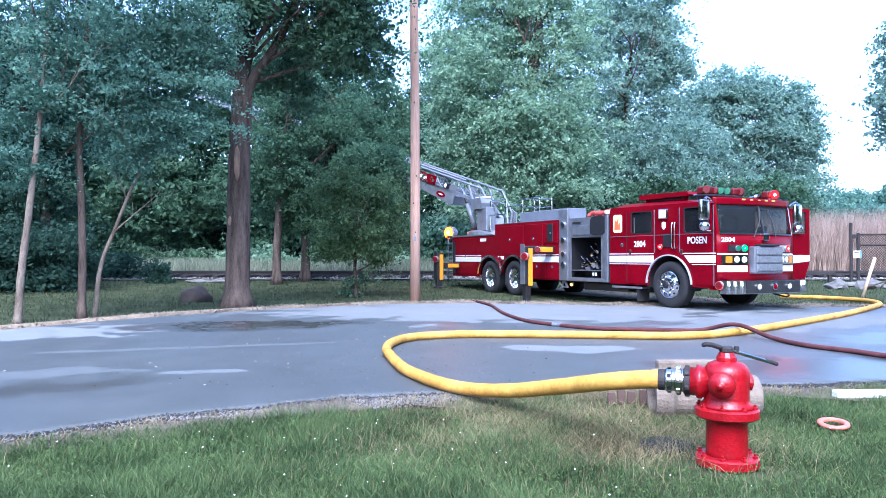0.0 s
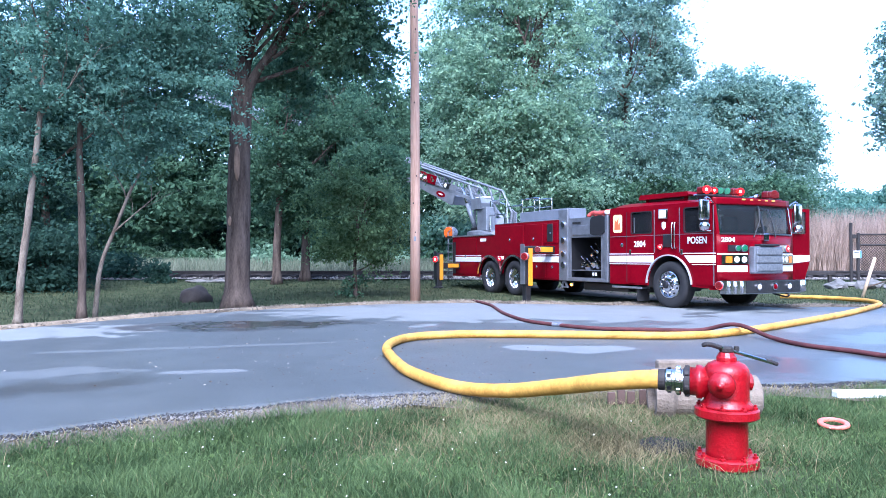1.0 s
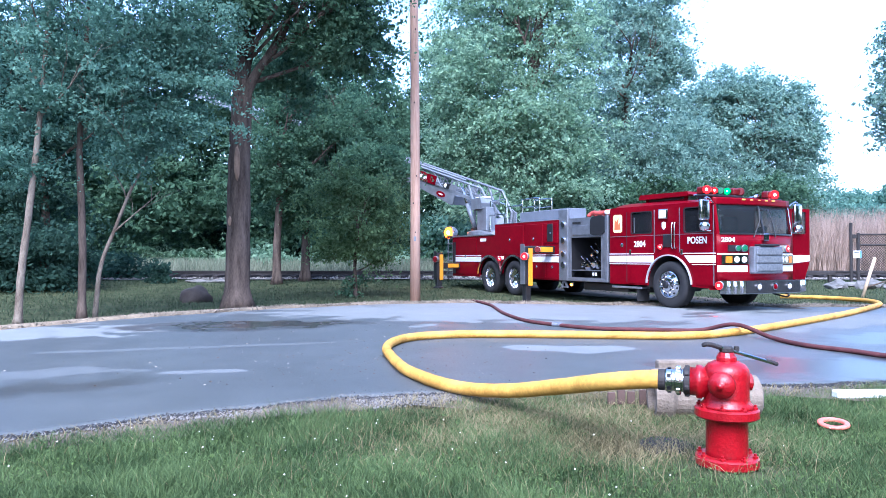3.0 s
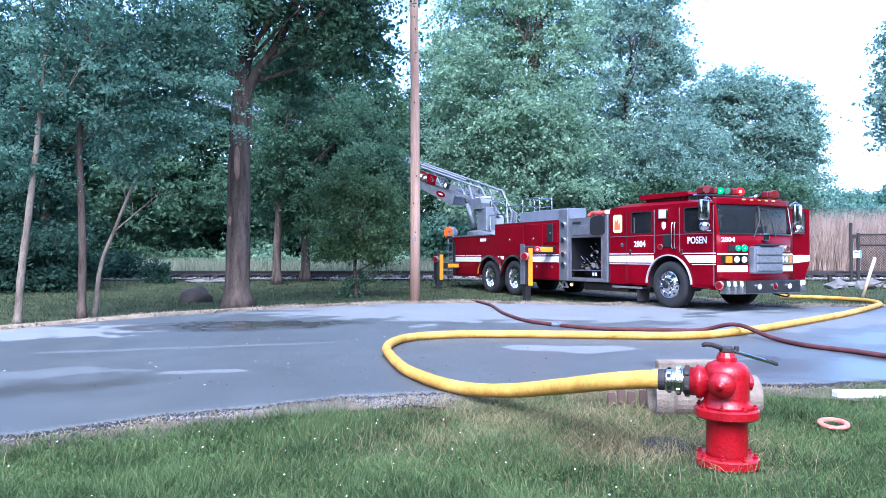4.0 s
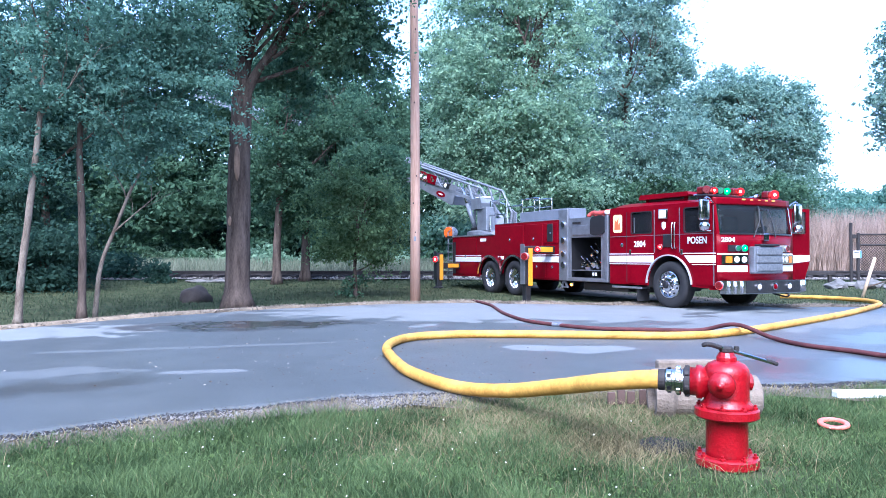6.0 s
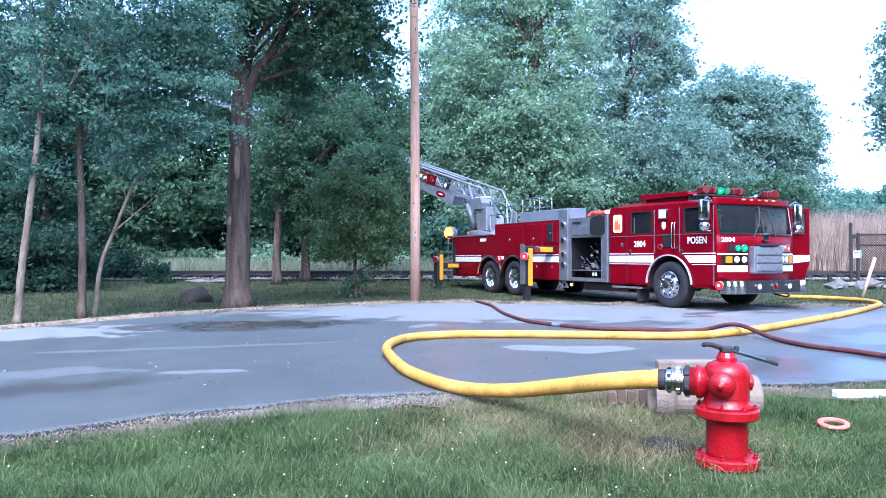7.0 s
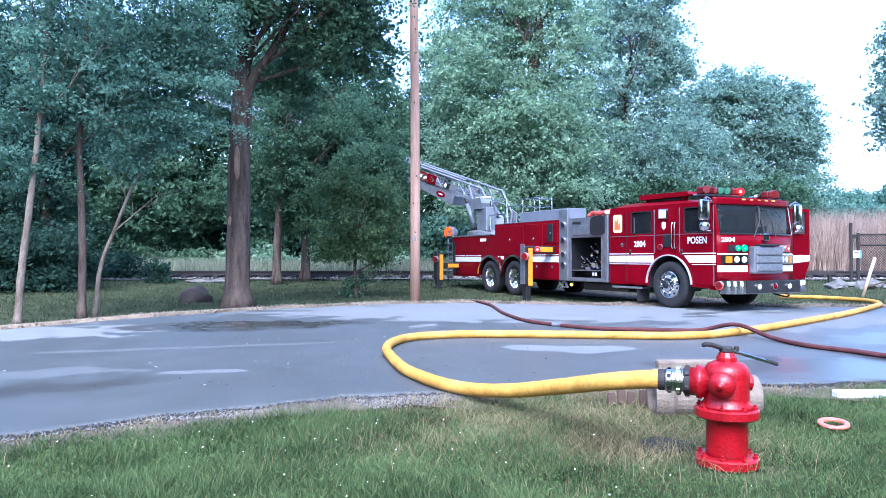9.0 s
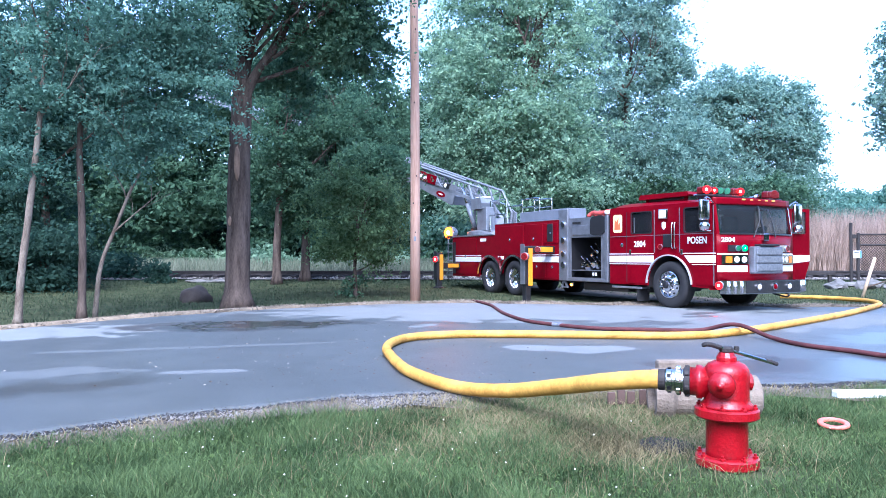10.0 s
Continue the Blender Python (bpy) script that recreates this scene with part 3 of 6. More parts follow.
tree("tall_tree", [at(1330, 480, 50), at(1330, 380, 50), at(1325, 290, 50), at(1320, 200, 50)], [0.4, 0.35, 0.3, 0.12],
     [lobe(1310, 215, 50, 100, 75, 190), lobe(1380, 240, 50, 60, 50, 90), lobe(1260, 290, 49, 90, 70, 140), lobe(1360, 320, 49, 80, 40, 90), lobe(1250, 210, 50, 60, 60, 70), lobe(1225, 270, 48, 60, 60, 70), lobe(1405, 280, 50, 45, 50, 60), lobe(1300, 330, 48, 90, 45, 90), lobe(1330, 165, 50, 70, 40, 60), lobe(1415, 215, 50, 35, 30, 35), lobe(1270, 165, 50, 55, 40, 70), lobe(1340, 155, 50, 60, 35, 70), lobe(1395, 185, 50, 45, 35, 55), lobe(1425, 250, 50, 25, 40, 40)],
     LEAF_A, 62, 0.55, 0.13, BARK, "broad rounded leafy tree, bluish green", 43, limbs=9, limb_len=3)
# a branch that hangs in from a tree beyond the view
tree("overhanging_tree", [(11.5, 12.5, 0), (11.4, 12.5, 2.5), (11.0, 12.5, 4.5), (10.6, 12.5, 6.5)], [0.25, 0.22, 0.2, 0.1],
     [lobe(1600, 180, 12.5, 34, 70, 60), lobe(1625, 70, 12.5, 45, 55, 50)], LEAF_A, 80, 0.2, 0.05, BARK, "tree whose leafy branch hangs into view", 44, limbs=5, limb_len=2)


def woods(name, lobes, leaf, per, clump, size, label, seed):
    rng = np.random.default_rng(seed)
    ob = quads(name, leaf_quads(rng, crown_points(rng, lobes, per, clump), size), leaf, None, kind="stuff")
    tagged(ob, label, "woods", kind="stuff")
    return ob


rw = random.Random(8)
lob = []
for i in range(34):
    x = -150 + i * 32
    if x > 860:
        break
    for h, k in ((440, 14), (330, 40), (215, 55), (100, 45)):
        if 640 < x < 800 and h < 180:
            continue
        if x < 450 and h < 180:
            k = 22
        lob.append(lobe(x + rw.uniform(-20, 20), h + rw.uniform(-25, 25), 48 + rw.uniform(-4, 8), 75, 75, k))
# the unlit depth of the woods is painted in by dark leaves
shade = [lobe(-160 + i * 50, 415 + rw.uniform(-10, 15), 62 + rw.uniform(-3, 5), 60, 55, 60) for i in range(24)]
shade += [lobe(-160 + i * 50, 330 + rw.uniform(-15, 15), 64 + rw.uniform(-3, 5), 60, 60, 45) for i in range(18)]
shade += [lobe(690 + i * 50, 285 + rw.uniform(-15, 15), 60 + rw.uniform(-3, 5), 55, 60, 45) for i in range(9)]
woods("shaded_woodland", shade, LEAF_D, 34, 0.9, 0.32, "depth of the woods, shade put into its dark leaves", 50)
woods("woodland", lob, LEAF_B, 40, 0.65, 0.19, "dense green woods beyond the railway", 51)
lob = [lobe(1000 + i * 45, 370 + rw.uniform(-25, 15), 56 + rw.uniform(-4, 6), 60, 60, 60) for i in range(10)]
lob += [lobe(1470 + i * 40, 352 + rw.uniform(-12, 12), 90 + rw.uniform(-8, 8), 45, 28, 60) for i in range(7)]
lob += [lobe(1440 + i * 40, 380, 75 + rw.uniform(-8, 8), 45, 22, 40) for i in range(7)]
lob += [lobe(780 + i * 50, 420 + rw.uniform(-15, 15), 45 + rw.uniform(-4, 6), 55, 45, 45) for i in range(9)]
woods("far_woodland", lob, LEAF_E, 46, 0.7, 0.22, "distant bluish green trees and bushes", 52)


# trees outside the view, added to block sky light and darken reflections
ring = [(-78 + i * 6.2, -30 + 0.004 * (-78 + i * 6.2) ** 2) for i in range(26)] + [(-36, -26 + i * 5.5) for i in range(13)] + [(-42, -20 + i * 6) for i in range(10)] + [(27, -26 + i * 5.0) for i in range(8)] + [(34, -22 + i * 5.5) for i in range(7)]
lob = []
for x, y in ring:
    top = 14.8 if x in (27, 34) else 12.5 if x in (-36, -42) else 8.4
    for h in (2.0, 5.2, 8.4, 11.6, 14.8):
        if h < top + 0.1:
            lob.append((x + rw.uniform(-1.5, 1.5), y + rw.uniform(-2, 2), h + rw.uniform(-0.8, 0.8), 4.0, 3.6, 2.8, 27))
woods("unseen_rear_woods", lob, LEAF_B, 12, 1.0, 0.5, "unseen trees added round the place to dim light and reflections", 53)


# bushes added behind the truck; their darker green imitates shade on the trees
lob = [lobe(1010 + 42 * i, 345 + rw.uniform(-12, 14), 39 + rw.uniform(-2, 2), 42, 32, 42) for i in range(10)]
woods("shade_bushes", lob, LEAF_B, 46, 0.5, 0.12, "darker green bushes added for the shade under the tall trees", 54)


def blades(name, x, y, h, w, rng, material, label, category, lean=0.35):
    """Upright tapering blades standing on the ground at x, y."""
    n = len(x)
    z = ground_z(x, y) - 0.02
    a = rng.uniform(0, 6.283, n)
    dx, dy = np.cos(a) * w, np.sin(a) * w
    lx, ly = rng.normal(0, lean, n) * h, rng.normal(0, lean, n) * h
    p = np.stack([x, y, z], 1)
    s = np.stack([dx, dy, np.zeros(n)], 1)
    mid = p + np.stack([lx * 0.3, ly * 0.3, h * 0.55], 1)
    tip = p + np.stack([lx, ly, h], 1)
    q = np.concatenate([np.stack([p - s, p + s, mid + s * 0.8, mid - s * 0.8], 1), np.stack([mid - s * 0.8, mid + s * 0.8, tip + s * 0.15, tip - s * 0.15], 1)])
    return tagged(quads(name, q, material, None, kind="stuff"), label, category, kind="stuff")


rg = np.random.default_rng(3)
NG = 330000
gx, gy = rg.uniform(-4.8, 5.0, NG), 2.0 + 4.9 * rg.uniform(0, 1, NG)
soft = 0.5 + 0.25 * np.sin(gx * 3.3 + 1.2 * np.sin(gy * 2.1)) + 0.25 * np.sin(gy * 4.1 + 1.7 * np.sin(gx * 1.9))
tuft = 0.5 + 0.5 * np.sin(gx * 11 + 2 * np.sin(gy * 7)) * np.sin(gy * 13 + 2 * np.sin(gx * 6))
bare = np.exp(-(((gx - 1.22) / 0.42) ** 2 + ((gy - 4.55) / 0.35) ** 2)) + 0.8 * np.exp(-(((gx - 1.63) / 0.26) ** 2 + ((gy - 4.05) / 0.3) ** 2)) + 0.6 * np.exp(-(((gx - 2.0) / 0.3) ** 2 + ((gy - 3.9) / 0.4) ** 2))
keep = (gy < near_edge(gx) - 0.2 - 0.22 * np.exp(-((gx + 0.5) / 0.9) ** 2) - 0.4 * rg.uniform(0, 1, NG) ** 1.5) & (np.abs(gx) < gy * 0.66 + 0.3 + 1.6 * rg.uniform(0, 1, NG) ** 2) & (gx * gx + gy * gy > 4 + 2 * rg.uniform(0, 1, NG)) & (rg.uniform(0, 1, NG) > 0.93 * bare)
gx, gy, soft, tuft, bare = gx[keep], gy[keep], soft[keep], tuft[keep], bare[keep]
wx, wy = rg.uniform(-10, 10, 70000), rg.uniform(-5, 7.5, 70000)
wide = (wy < near_edge(np.maximum(wx, -5.5)) - 0.3) & ((wy < 2.6) | (np.abs(wx) > wy * 0.66 + 0.1)) & (wx * wx + wy * wy > 1.2)
tall = (0.035 + 0.085 * soft * (0.5 + 0.7 * tuft) * rg.uniform(0.3, 1.25, len(gx))) * (1 - 0.55 * np.minimum(bare, 1))
blades("lawn_grass", gx, gy, tall, rg.uniform(0.0014, 0.0034, len(gx)), rg, GRASS, "unmown green grass with clover", "grass", 0.45)
blades("outer_lawn_grass", wx[wide], wy[wide], rg.uniform(0.05, 0.12, wide.sum()), rg.uniform(0.006, 0.012, wide.sum()), rg, GRASS, "green grass spreading out along the road", "grass", 0.5)
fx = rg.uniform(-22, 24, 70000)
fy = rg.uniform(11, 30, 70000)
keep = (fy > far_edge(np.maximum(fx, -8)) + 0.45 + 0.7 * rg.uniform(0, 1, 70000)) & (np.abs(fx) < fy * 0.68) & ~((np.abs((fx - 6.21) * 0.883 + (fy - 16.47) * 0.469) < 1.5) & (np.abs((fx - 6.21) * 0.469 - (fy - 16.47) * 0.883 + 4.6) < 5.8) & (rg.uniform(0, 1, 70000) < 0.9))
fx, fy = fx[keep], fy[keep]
# the far lawn's shade comes from the blades' colour
blades("far_lawn_grass", fx, fy, rg.uniform(0.03, 0.09, len(fx)), rg.uniform(0.006, 0.012, len(fx)), rg, SHADED_GRASS, "short grass under the trees, shade put into its dull green", "grass", 0.5)
mx_ = rg.uniform(-32, 14, 34000)
my_ = rg.uniform(33, 46, 34000)
blades("meadow_grass", mx_, my_, rg.uniform(0.4, 1.0, len(mx_)), rg.uniform(0.01, 0.025, len(mx_)), rg, MEADOW, "tall pale meadow grass beyond the railway", "grass", 0.15)
rx_ = rg.uniform(14, 44, 62000)
ry_ = rg.uniform(36, 46, 62000)
blades("reed_bed", rx_, ry_, rg.uniform(1.0, 3.7, len(rx_)), rg.uniform(0.007, 0.018, len(rx_)), rg, REED, "tall dry straw-coloured reeds", "reeds", 0.16)

vx = rg.uniform(-9, 10.5, 16000)
vy = far_edge(np.maximum(vx, -8)) + rg.uniform(-0.02, 0.8, 16000) * (0.6 + 0.4 * np.sin(vx * 3))
blades("verge_straw", vx, vy, rg.uniform(0.03, 0.11, 16000), rg.uniform(0.004, 0.012, 16000), rg, STRAW, "matted straw-coloured grass along the far road edge", "grass", 0.8)
dx_ = rg.uniform(-4.0, 4.5, 26000)
dy_ = near_edge(dx_) - 0.1 - np.abs(rg.normal(0, 0.32, 26000))
keep = (np.abs(dx_) < dy_ * 0.66 + 0.3) & (rg.uniform(0, 1, 26000) < 0.1 + 0.6 * np.exp(-((dx_ - 1.2) / 0.9) ** 2))
blades("dry_grass", dx_[keep], dy_[keep], rg.uniform(0.03, 0.11, keep.sum()), rg.uniform(0.0015, 0.0035, keep.sum()), rg, DRY_GRASS, "straw-coloured dry grass along the road edge", "grass", 0.7)

px_, py_ = rg.normal(0.95, 0.65, 17000), rg.normal(5.0, 0.4, 17000)
keep = (py_ < near_edge(px_) - 0.1) & (py_ > 2.2)
blades("dry_patch", px_[keep], py_[keep], rg.uniform(0.02, 0.1, keep.sum()), rg.uniform(0.0014, 0.003, keep.sum()), rg, DRY_GRASS, "patch of dry yellowed grass by the hydrant", "grass", 0.7)
px_, py_ = rg.normal(0.9, 1.5, 3200), rg.uniform(2.1, 5.6, 3200)
keep = (py_ < near_edge(px_) - 0.2) & (np.abs(px_) < py_ * 0.66 + 0.2)
blades("dry_stalks", px_[keep], py_[keep], rg.uniform(0.03, 0.14, keep.sum()), rg.uniform(0.001, 0.0022, keep.sum()), rg, DRY_GRASS, "thin dry stalks among the green grass", "grass", 0.6)

# ---------- railway ----------
def railway():
    """A straight track on a low bed of gravel, across the view."""
    yy = 31.0
    me = sheet("ballast", lambda u, v: -40 + 80 * u, lambda u, v: yy - 2.0 + 4.4 * v, 0.04, GRAVEL, 160, 12, "pale grey gravel bed of the railway", "ballast", bump=0.02)
    track = empty("railway_track", Matrix.Translation((0, yy, float(ground_z(0, yy)) + 0.05)))
    for y in (-0.72, 0.72):
        sec = [(-0.07, 0.12), (0.07, 0.12), (0.07, 0.14), (0.012, 0.15), (0.012, 0.24), (0.036, 0.25), (0.036, 0.29), (-0.036, 0.29), (-0.036, 0.25), (-0.012, 0.24), (-0.012, 0.15), (-0.07, 0.14)]
        part("rail", plate([(y + a, z) for a, z in sec], [], 80, Matrix(((0, 0, 1, -40), (1, 0, 0, 0), (0, 1, 0, 0), (0, 0, 0, 1)))), STEEL_RUST, track)
    me = None
    for i in range(110):
        bm = box(-0.11, 0.11, -1.25, 1.25, 0, 0.12, 0.01, 1) if me is None else None
        if me is None:
            first = part("sleeper", bm, STEEL_RUST, track)
            me = first.data
            first.location.x = -36
        else:
            ob = new("sleeper", me)
            ob.parent = track
            ob.location.x = -36 + i * 0.66
    tagged(track, "dark steel railway track on wooden sleepers", "railway track")


railway()


# ---------- utility pole ----------
def utility_pole():
    x, y = -0.72, 18.3
    top = empty("utility_pole", Matrix.Translation((x, y, float(ground_z(x, y)) - 0.05)))
    rng = np.random.default_rng(2)
    bm = tube([(0, 0, 0), (0.0, 0, 2.5), (-0.01, 0, 5.5), (-0.05, 0, 8.5), (-0.1, 0, 11)], [0.135, 0.125, 0.118, 0.11, 0.1], 20, None, 0.015, rng)
    part("shaft", bm, POLE_WOOD, top, smooth=True)
    for z, a in ((1.85, -1.5), (2.6, -1.9), (3.3, -1.3), (5.2, -1.7), (7.1, -1.5)):
        part("bolt", rod((math.cos(a) * 0.11, math.sin(a) * 0.11, z), (math.cos(a) * 0.15, math.sin(a) * 0.15, z), 0.018, 8), STEEL_RUST, top)
    part("tag", box(-0.03, 0.03, -0.137, -0.131, 1.62, 1.74, 0.002, 1), ALU, top, "small metal tag")
    tagged(top, "weathered brown wooden utility pole at the roadside", "utility pole")


utility_pole()


# ---------- hydrant ----------
def hydrant():
    x, y = 1.65, 4.12
    top = empty("fire_hydrant", Matrix.Translation((x, y, -0.065)))
    # barrel, lower flange, upper flange, bonnet
    part("barrel", lathe([(0.118, 0.09), (0.116, 0.13), (0.116, 0.31), (0.124, 0.33)], 40), HYDRANT_RED, top, smooth=True)
    part("foot", lathe([(0.135, -0.06), (0.132, 0.05)], 32), HYDRANT_RED, top, smooth=True)
    for name, z0, z1, r in (("lower_flange", 0.046, 0.106, 0.176), ("upper_flange", 0.325, 0.385, 0.178)):
        fl = part(name, lathe([(r - 0.012, z0), (r, z0 + 0.01), (r, z1 - 0.01), (r - 0.012, z1)], 40), HYDRANT_RED, top)
        for k in range(8):
            a = 6.283 * k / 8 + 0.25
            bm = lathe([(0.017, z1), (0.017, z1 + 0.012), (0.009, z1 + 0.013), (0.009, z1 + 0.026)], 6, Matrix.Translation((math.cos(a) * 0.153, math.sin(a) * 0.153, 0)))
            part("bolt", bm, HYDRANT_RED, fl)
    part("head", lathe([(0.15, 0.385), (0.146, 0.4), (0.128, 0.415), (0.124, 0.44), (0.127, 0.575), (0.122, 0.605), (0.103, 0.632), (0.066, 0.65)], 40), HYDRANT_RED, top, smooth=True)
    part("bonnet_nut", lathe([(0.058, 0.64), (0.056, 0.672), (0.05, 0.68), (0.04, 0.7), (0.024, 0.705), (0.02, 0.73)], 12), HYDRANT_RED, top)
    # outlet towards the hose, and the two side outlets
    d = Vector((-0.93, 0.36, 0)).normalized()
    part("pumper_outlet", lathe([(0.09, 0.08), (0.09, 0.13), (0.098, 0.135), (0.098, 0.165), (0.082, 0.17), (0.082, 0.2)], 32, axis((0, 0, 0.52), d)), HYDRANT_RED, top, smooth=True)
    for s, nm in ((1, "outlet_cap"), (-1, "outlet_cap")):
        e = Vector((-0.52, -0.85, 0)) * s
        cap = part(nm, lathe([(0.062, 0.09), (0.062, 0.13), (0.074, 0.135), (0.074, 0.165), (0.064, 0.172), (0.054, 0.188), (0.026, 0.198), (0.018, 0.2), (0.016, 0.216)], 28, axis((0, 0, 0.53), e)), HYDRANT_RED, top, smooth=True)
    # weather-worn lug on the side
    part("side_boss", lathe([(0.05, 0.1), (0.05, 0.135), (0.03, 0.145)], 12, axis((0, 0, 0.53), (0.99, -0.12, 0))), HYDRANT_RED, top)
    tagged(top, "bright red cast iron fire hydrant in the grass", "fire hydrant")
    # chrome coupling on the outlet
    cp = empty("hose_coupling", Matrix.Translation((x, y, -0.065)) @ axis((0, 0, 0.52), d))
    part("swivel_ring", lathe([(0.072, 0.198), (0.08, 0.202), (0.08, 0.232), (0.07, 0.238)], 32), STEEL_RUST, cp, "dark steel ring")
    part("body", lathe([(0.066, 0.235), (0.066, 0.246), (0.074, 0.25), (0.074, 0.282), (0.064, 0.286), (0.064, 0.3), (0.072, 0.304), (0.07, 0.332), (0.058, 0.345)], 32), CHROME, cp)
    for k in range(6):
        a = 6.283 * k / 6 + 0.3
        part("lug", box(0.066, 0.088, -0.017, 0.017, 0.252, 0.28, 0.005, 1), CHROME, cp).rotation_euler = (0, 0, a)
        part("lug", box(0.072, 0.092, -0.014, 0.014, 0.202, 0.23, 0.005, 1), STEEL_RUST, cp).rotation_euler = (0, 0, a + 0.4)
        part("wear_mark", box(0.0735, 0.0755, -0.012, 0.012, 0.306, 0.328, 0.0008, 1), IRON, cp).rotation_euler = (0, 0, a + 0.2)
    tagged(cp, "polished metal hose coupling on the hydrant outlet", "coupling")
    # wrench
    w = empty("hydrant_wrench", Matrix.Translation((x, y, -0.065)))
    part("socket", lathe([(0.036, 0.7), (0.04, 0.705), (0.04, 0.725), (0.03, 0.735)], 10), STEEL_RUST, w)
    part("shaft", rod((-0.06, -0.02, 0.735), (0.31, 0.04, 0.625), 0.0105, 10), CHROME, w)
    part("grip", rod((0.24, 0.031, 0.648), (0.315, 0.041, 0.624), 0.012, 10), STEEL_RUST, w)
    part("jaw", tube(spline([(-0.03, -0.01, 0.725), (-0.09, -0.03, 0.745), (-0.13, -0.04, 0.752), (-0.145, -0.02, 0.742)], 4), [0.014] * 12 + [0.01], 8), STEEL_RUST, w)
    part("spur", box(0.05, 0.075, -0.005, 0.02, 0.69, 0.735, 0.004, 1), STEEL_RUST, w)
    tagged(w, "steel hydrant wrench lying across the hydrant top", "wrench")


hydrant()
hx, hy, hz = 1.65 - 0.93 * 0.338, 4.12 + 0.36 * 0.338, 0.455


def road_z(x, y):
    return float(ground_z(x, y)) + 0.012


def hose(name, points, r, material, label):
    pts = spline(points, 14)
    bm = tube(pts, [r * (1 + 0.012 * math.sin(i * 0.9)) for i in range(len(pts))], 18)
    ob = part(name, bm, material, None, smooth=True)
    return tagged(ob, label, "hose")


def lay(x, y, r):
    return (x, y, road_z(x, y) + r * 0.98)


RY = 0.056
plan = [(0.62, 5.98), (0.2, 6.08), (-0.14, 6.5), (-0.40, 7.2), (-0.60, 8.1), (-0.695, 8.75), (-0.66, 9.35), (-0.46, 9.85), (-0.08, 10.12), (0.6, 10.25), (1.75, 10.18),
        (3.32, 10.05), (4.3, 10.48), (5.8, 11.75), (7.8, 13.65), (9.6, 15.7), (10.25, 16.6), (10.6, 17.6), (10.5, 18.5), (10.1, 19.2), (9.4, 19.7)]
supply = hose("yellow_supply_hose", [(hx, hy, hz), (hx - 0.1, hy + 0.045, hz - 0.005), (1.04, 4.5, 0.398), (0.83, 4.95, 0.287), (0.52, 5.5, 0.155), (0.225, 5.93, 0.088), (-0.02, 6.3, 0.072), (-0.215, 6.7, 0.07)] + [lay(x, y, RY) for x, y in plan[3:]], RY, HOSE_Y,
              "thick yellow water-filled supply hose looped on the road")
part("end_band", lathe([(0.058, 0), (0.063, 0.004), (0.063, 0.035), (0.058, 0.04)], 24, axis((hx - 0.005, hy, hz), (-0.93, 0.36, 0))), STEEL_RUST, supply, "dark clamp at the hose end")
for k, (x, y) in enumerate(((3.0, 10.07), (7.0, 12.87))):
    part("scuff_band", lathe([(0.0575, -0.02), (0.0582, -0.015), (0.0582, 0.015), (0.0575, 0.02)], 24, axis((x, y, road_z(x, y) + RY * 0.98), ((1, -0.05, 0), (0.73, 0.69, 0))[k]), caps=False), HOSE_R, supply, "worn brownish band")
RR = 0.031
plan = [(0.75, 18.2), (0.95, 17.4), (1.12, 16.2), (1.2, 14.1), (1.46, 12.5), (1.9, 11.75), (2.46, 11.2), (3.21, 11.03), (3.95, 10.95)]
attack = hose("red_attack_hose", [lay(x, y, RR) for x, y in plan] + [(4.35, 10.52, 0.04 + 0.16), (4.6, 9.9, 0.075)] + [lay(x, y, RR) for x, y in ((4.72, 9.2), (5.0, 8.68), (5.2, 8.2), (5.7, 7.6), (6.6, 7.3))], RR, HOSE_R,
              "dark red attack hose crossing over the yellow hose")
cj = empty("hose_joint", axis((1.9, 11.75, road_z(1.9, 11.75) + RR), (0.65, -0.55, 0)))
part("ring", lathe([(0.036, -0.09), (0.045, -0.085), (0.045, -0.01), (0.04, 0.0), (0.046, 0.01), (0.046, 0.08), (0.036, 0.09)], 16), ALU, cj)
part("lug", box(0.04, 0.056, -0.01, 0.01, -0.06, -0.03), ALU, cj)
part("lug", box(-0.056, -0.04, -0.01, 0.01, 0.03, 0.06), ALU, cj)
tagged(cj, "metal coupling joining two lengths of red hose", "coupling")


# ---------- the ladder truck: x forward, y to its left, z up, origin under the front axle ----------
TRUCK = pose(6.21, 16.47, 0.06, 0, 0, -62)
truck = tagged(empty("ladder_truck", TRUCK), "red ladder fire truck with white stripe, outriggers and ladder deployed", "fire truck")
W = 1.22
FA = -0.07
SIDE = Matrix(((1, 0, 0, 0), (0, 0, 1, 0), (0, 1, 0, 0), (0, 0, 0, 1)))
RIGHT = Matrix.Translation((0, -W, 0)) @ SIDE
LEFT = Matrix.Translation((0, W - 0.04, 0)) @ SIDE


def arc(cx, cz, r, a0, a1, n=18):
    return [(cx + r * math.cos(radians(a0 + (a1 - a0) * k / n)), cz + r * math.sin(radians(a0 + (a1 - a0) * k / n))) for k in range(n + 1)]


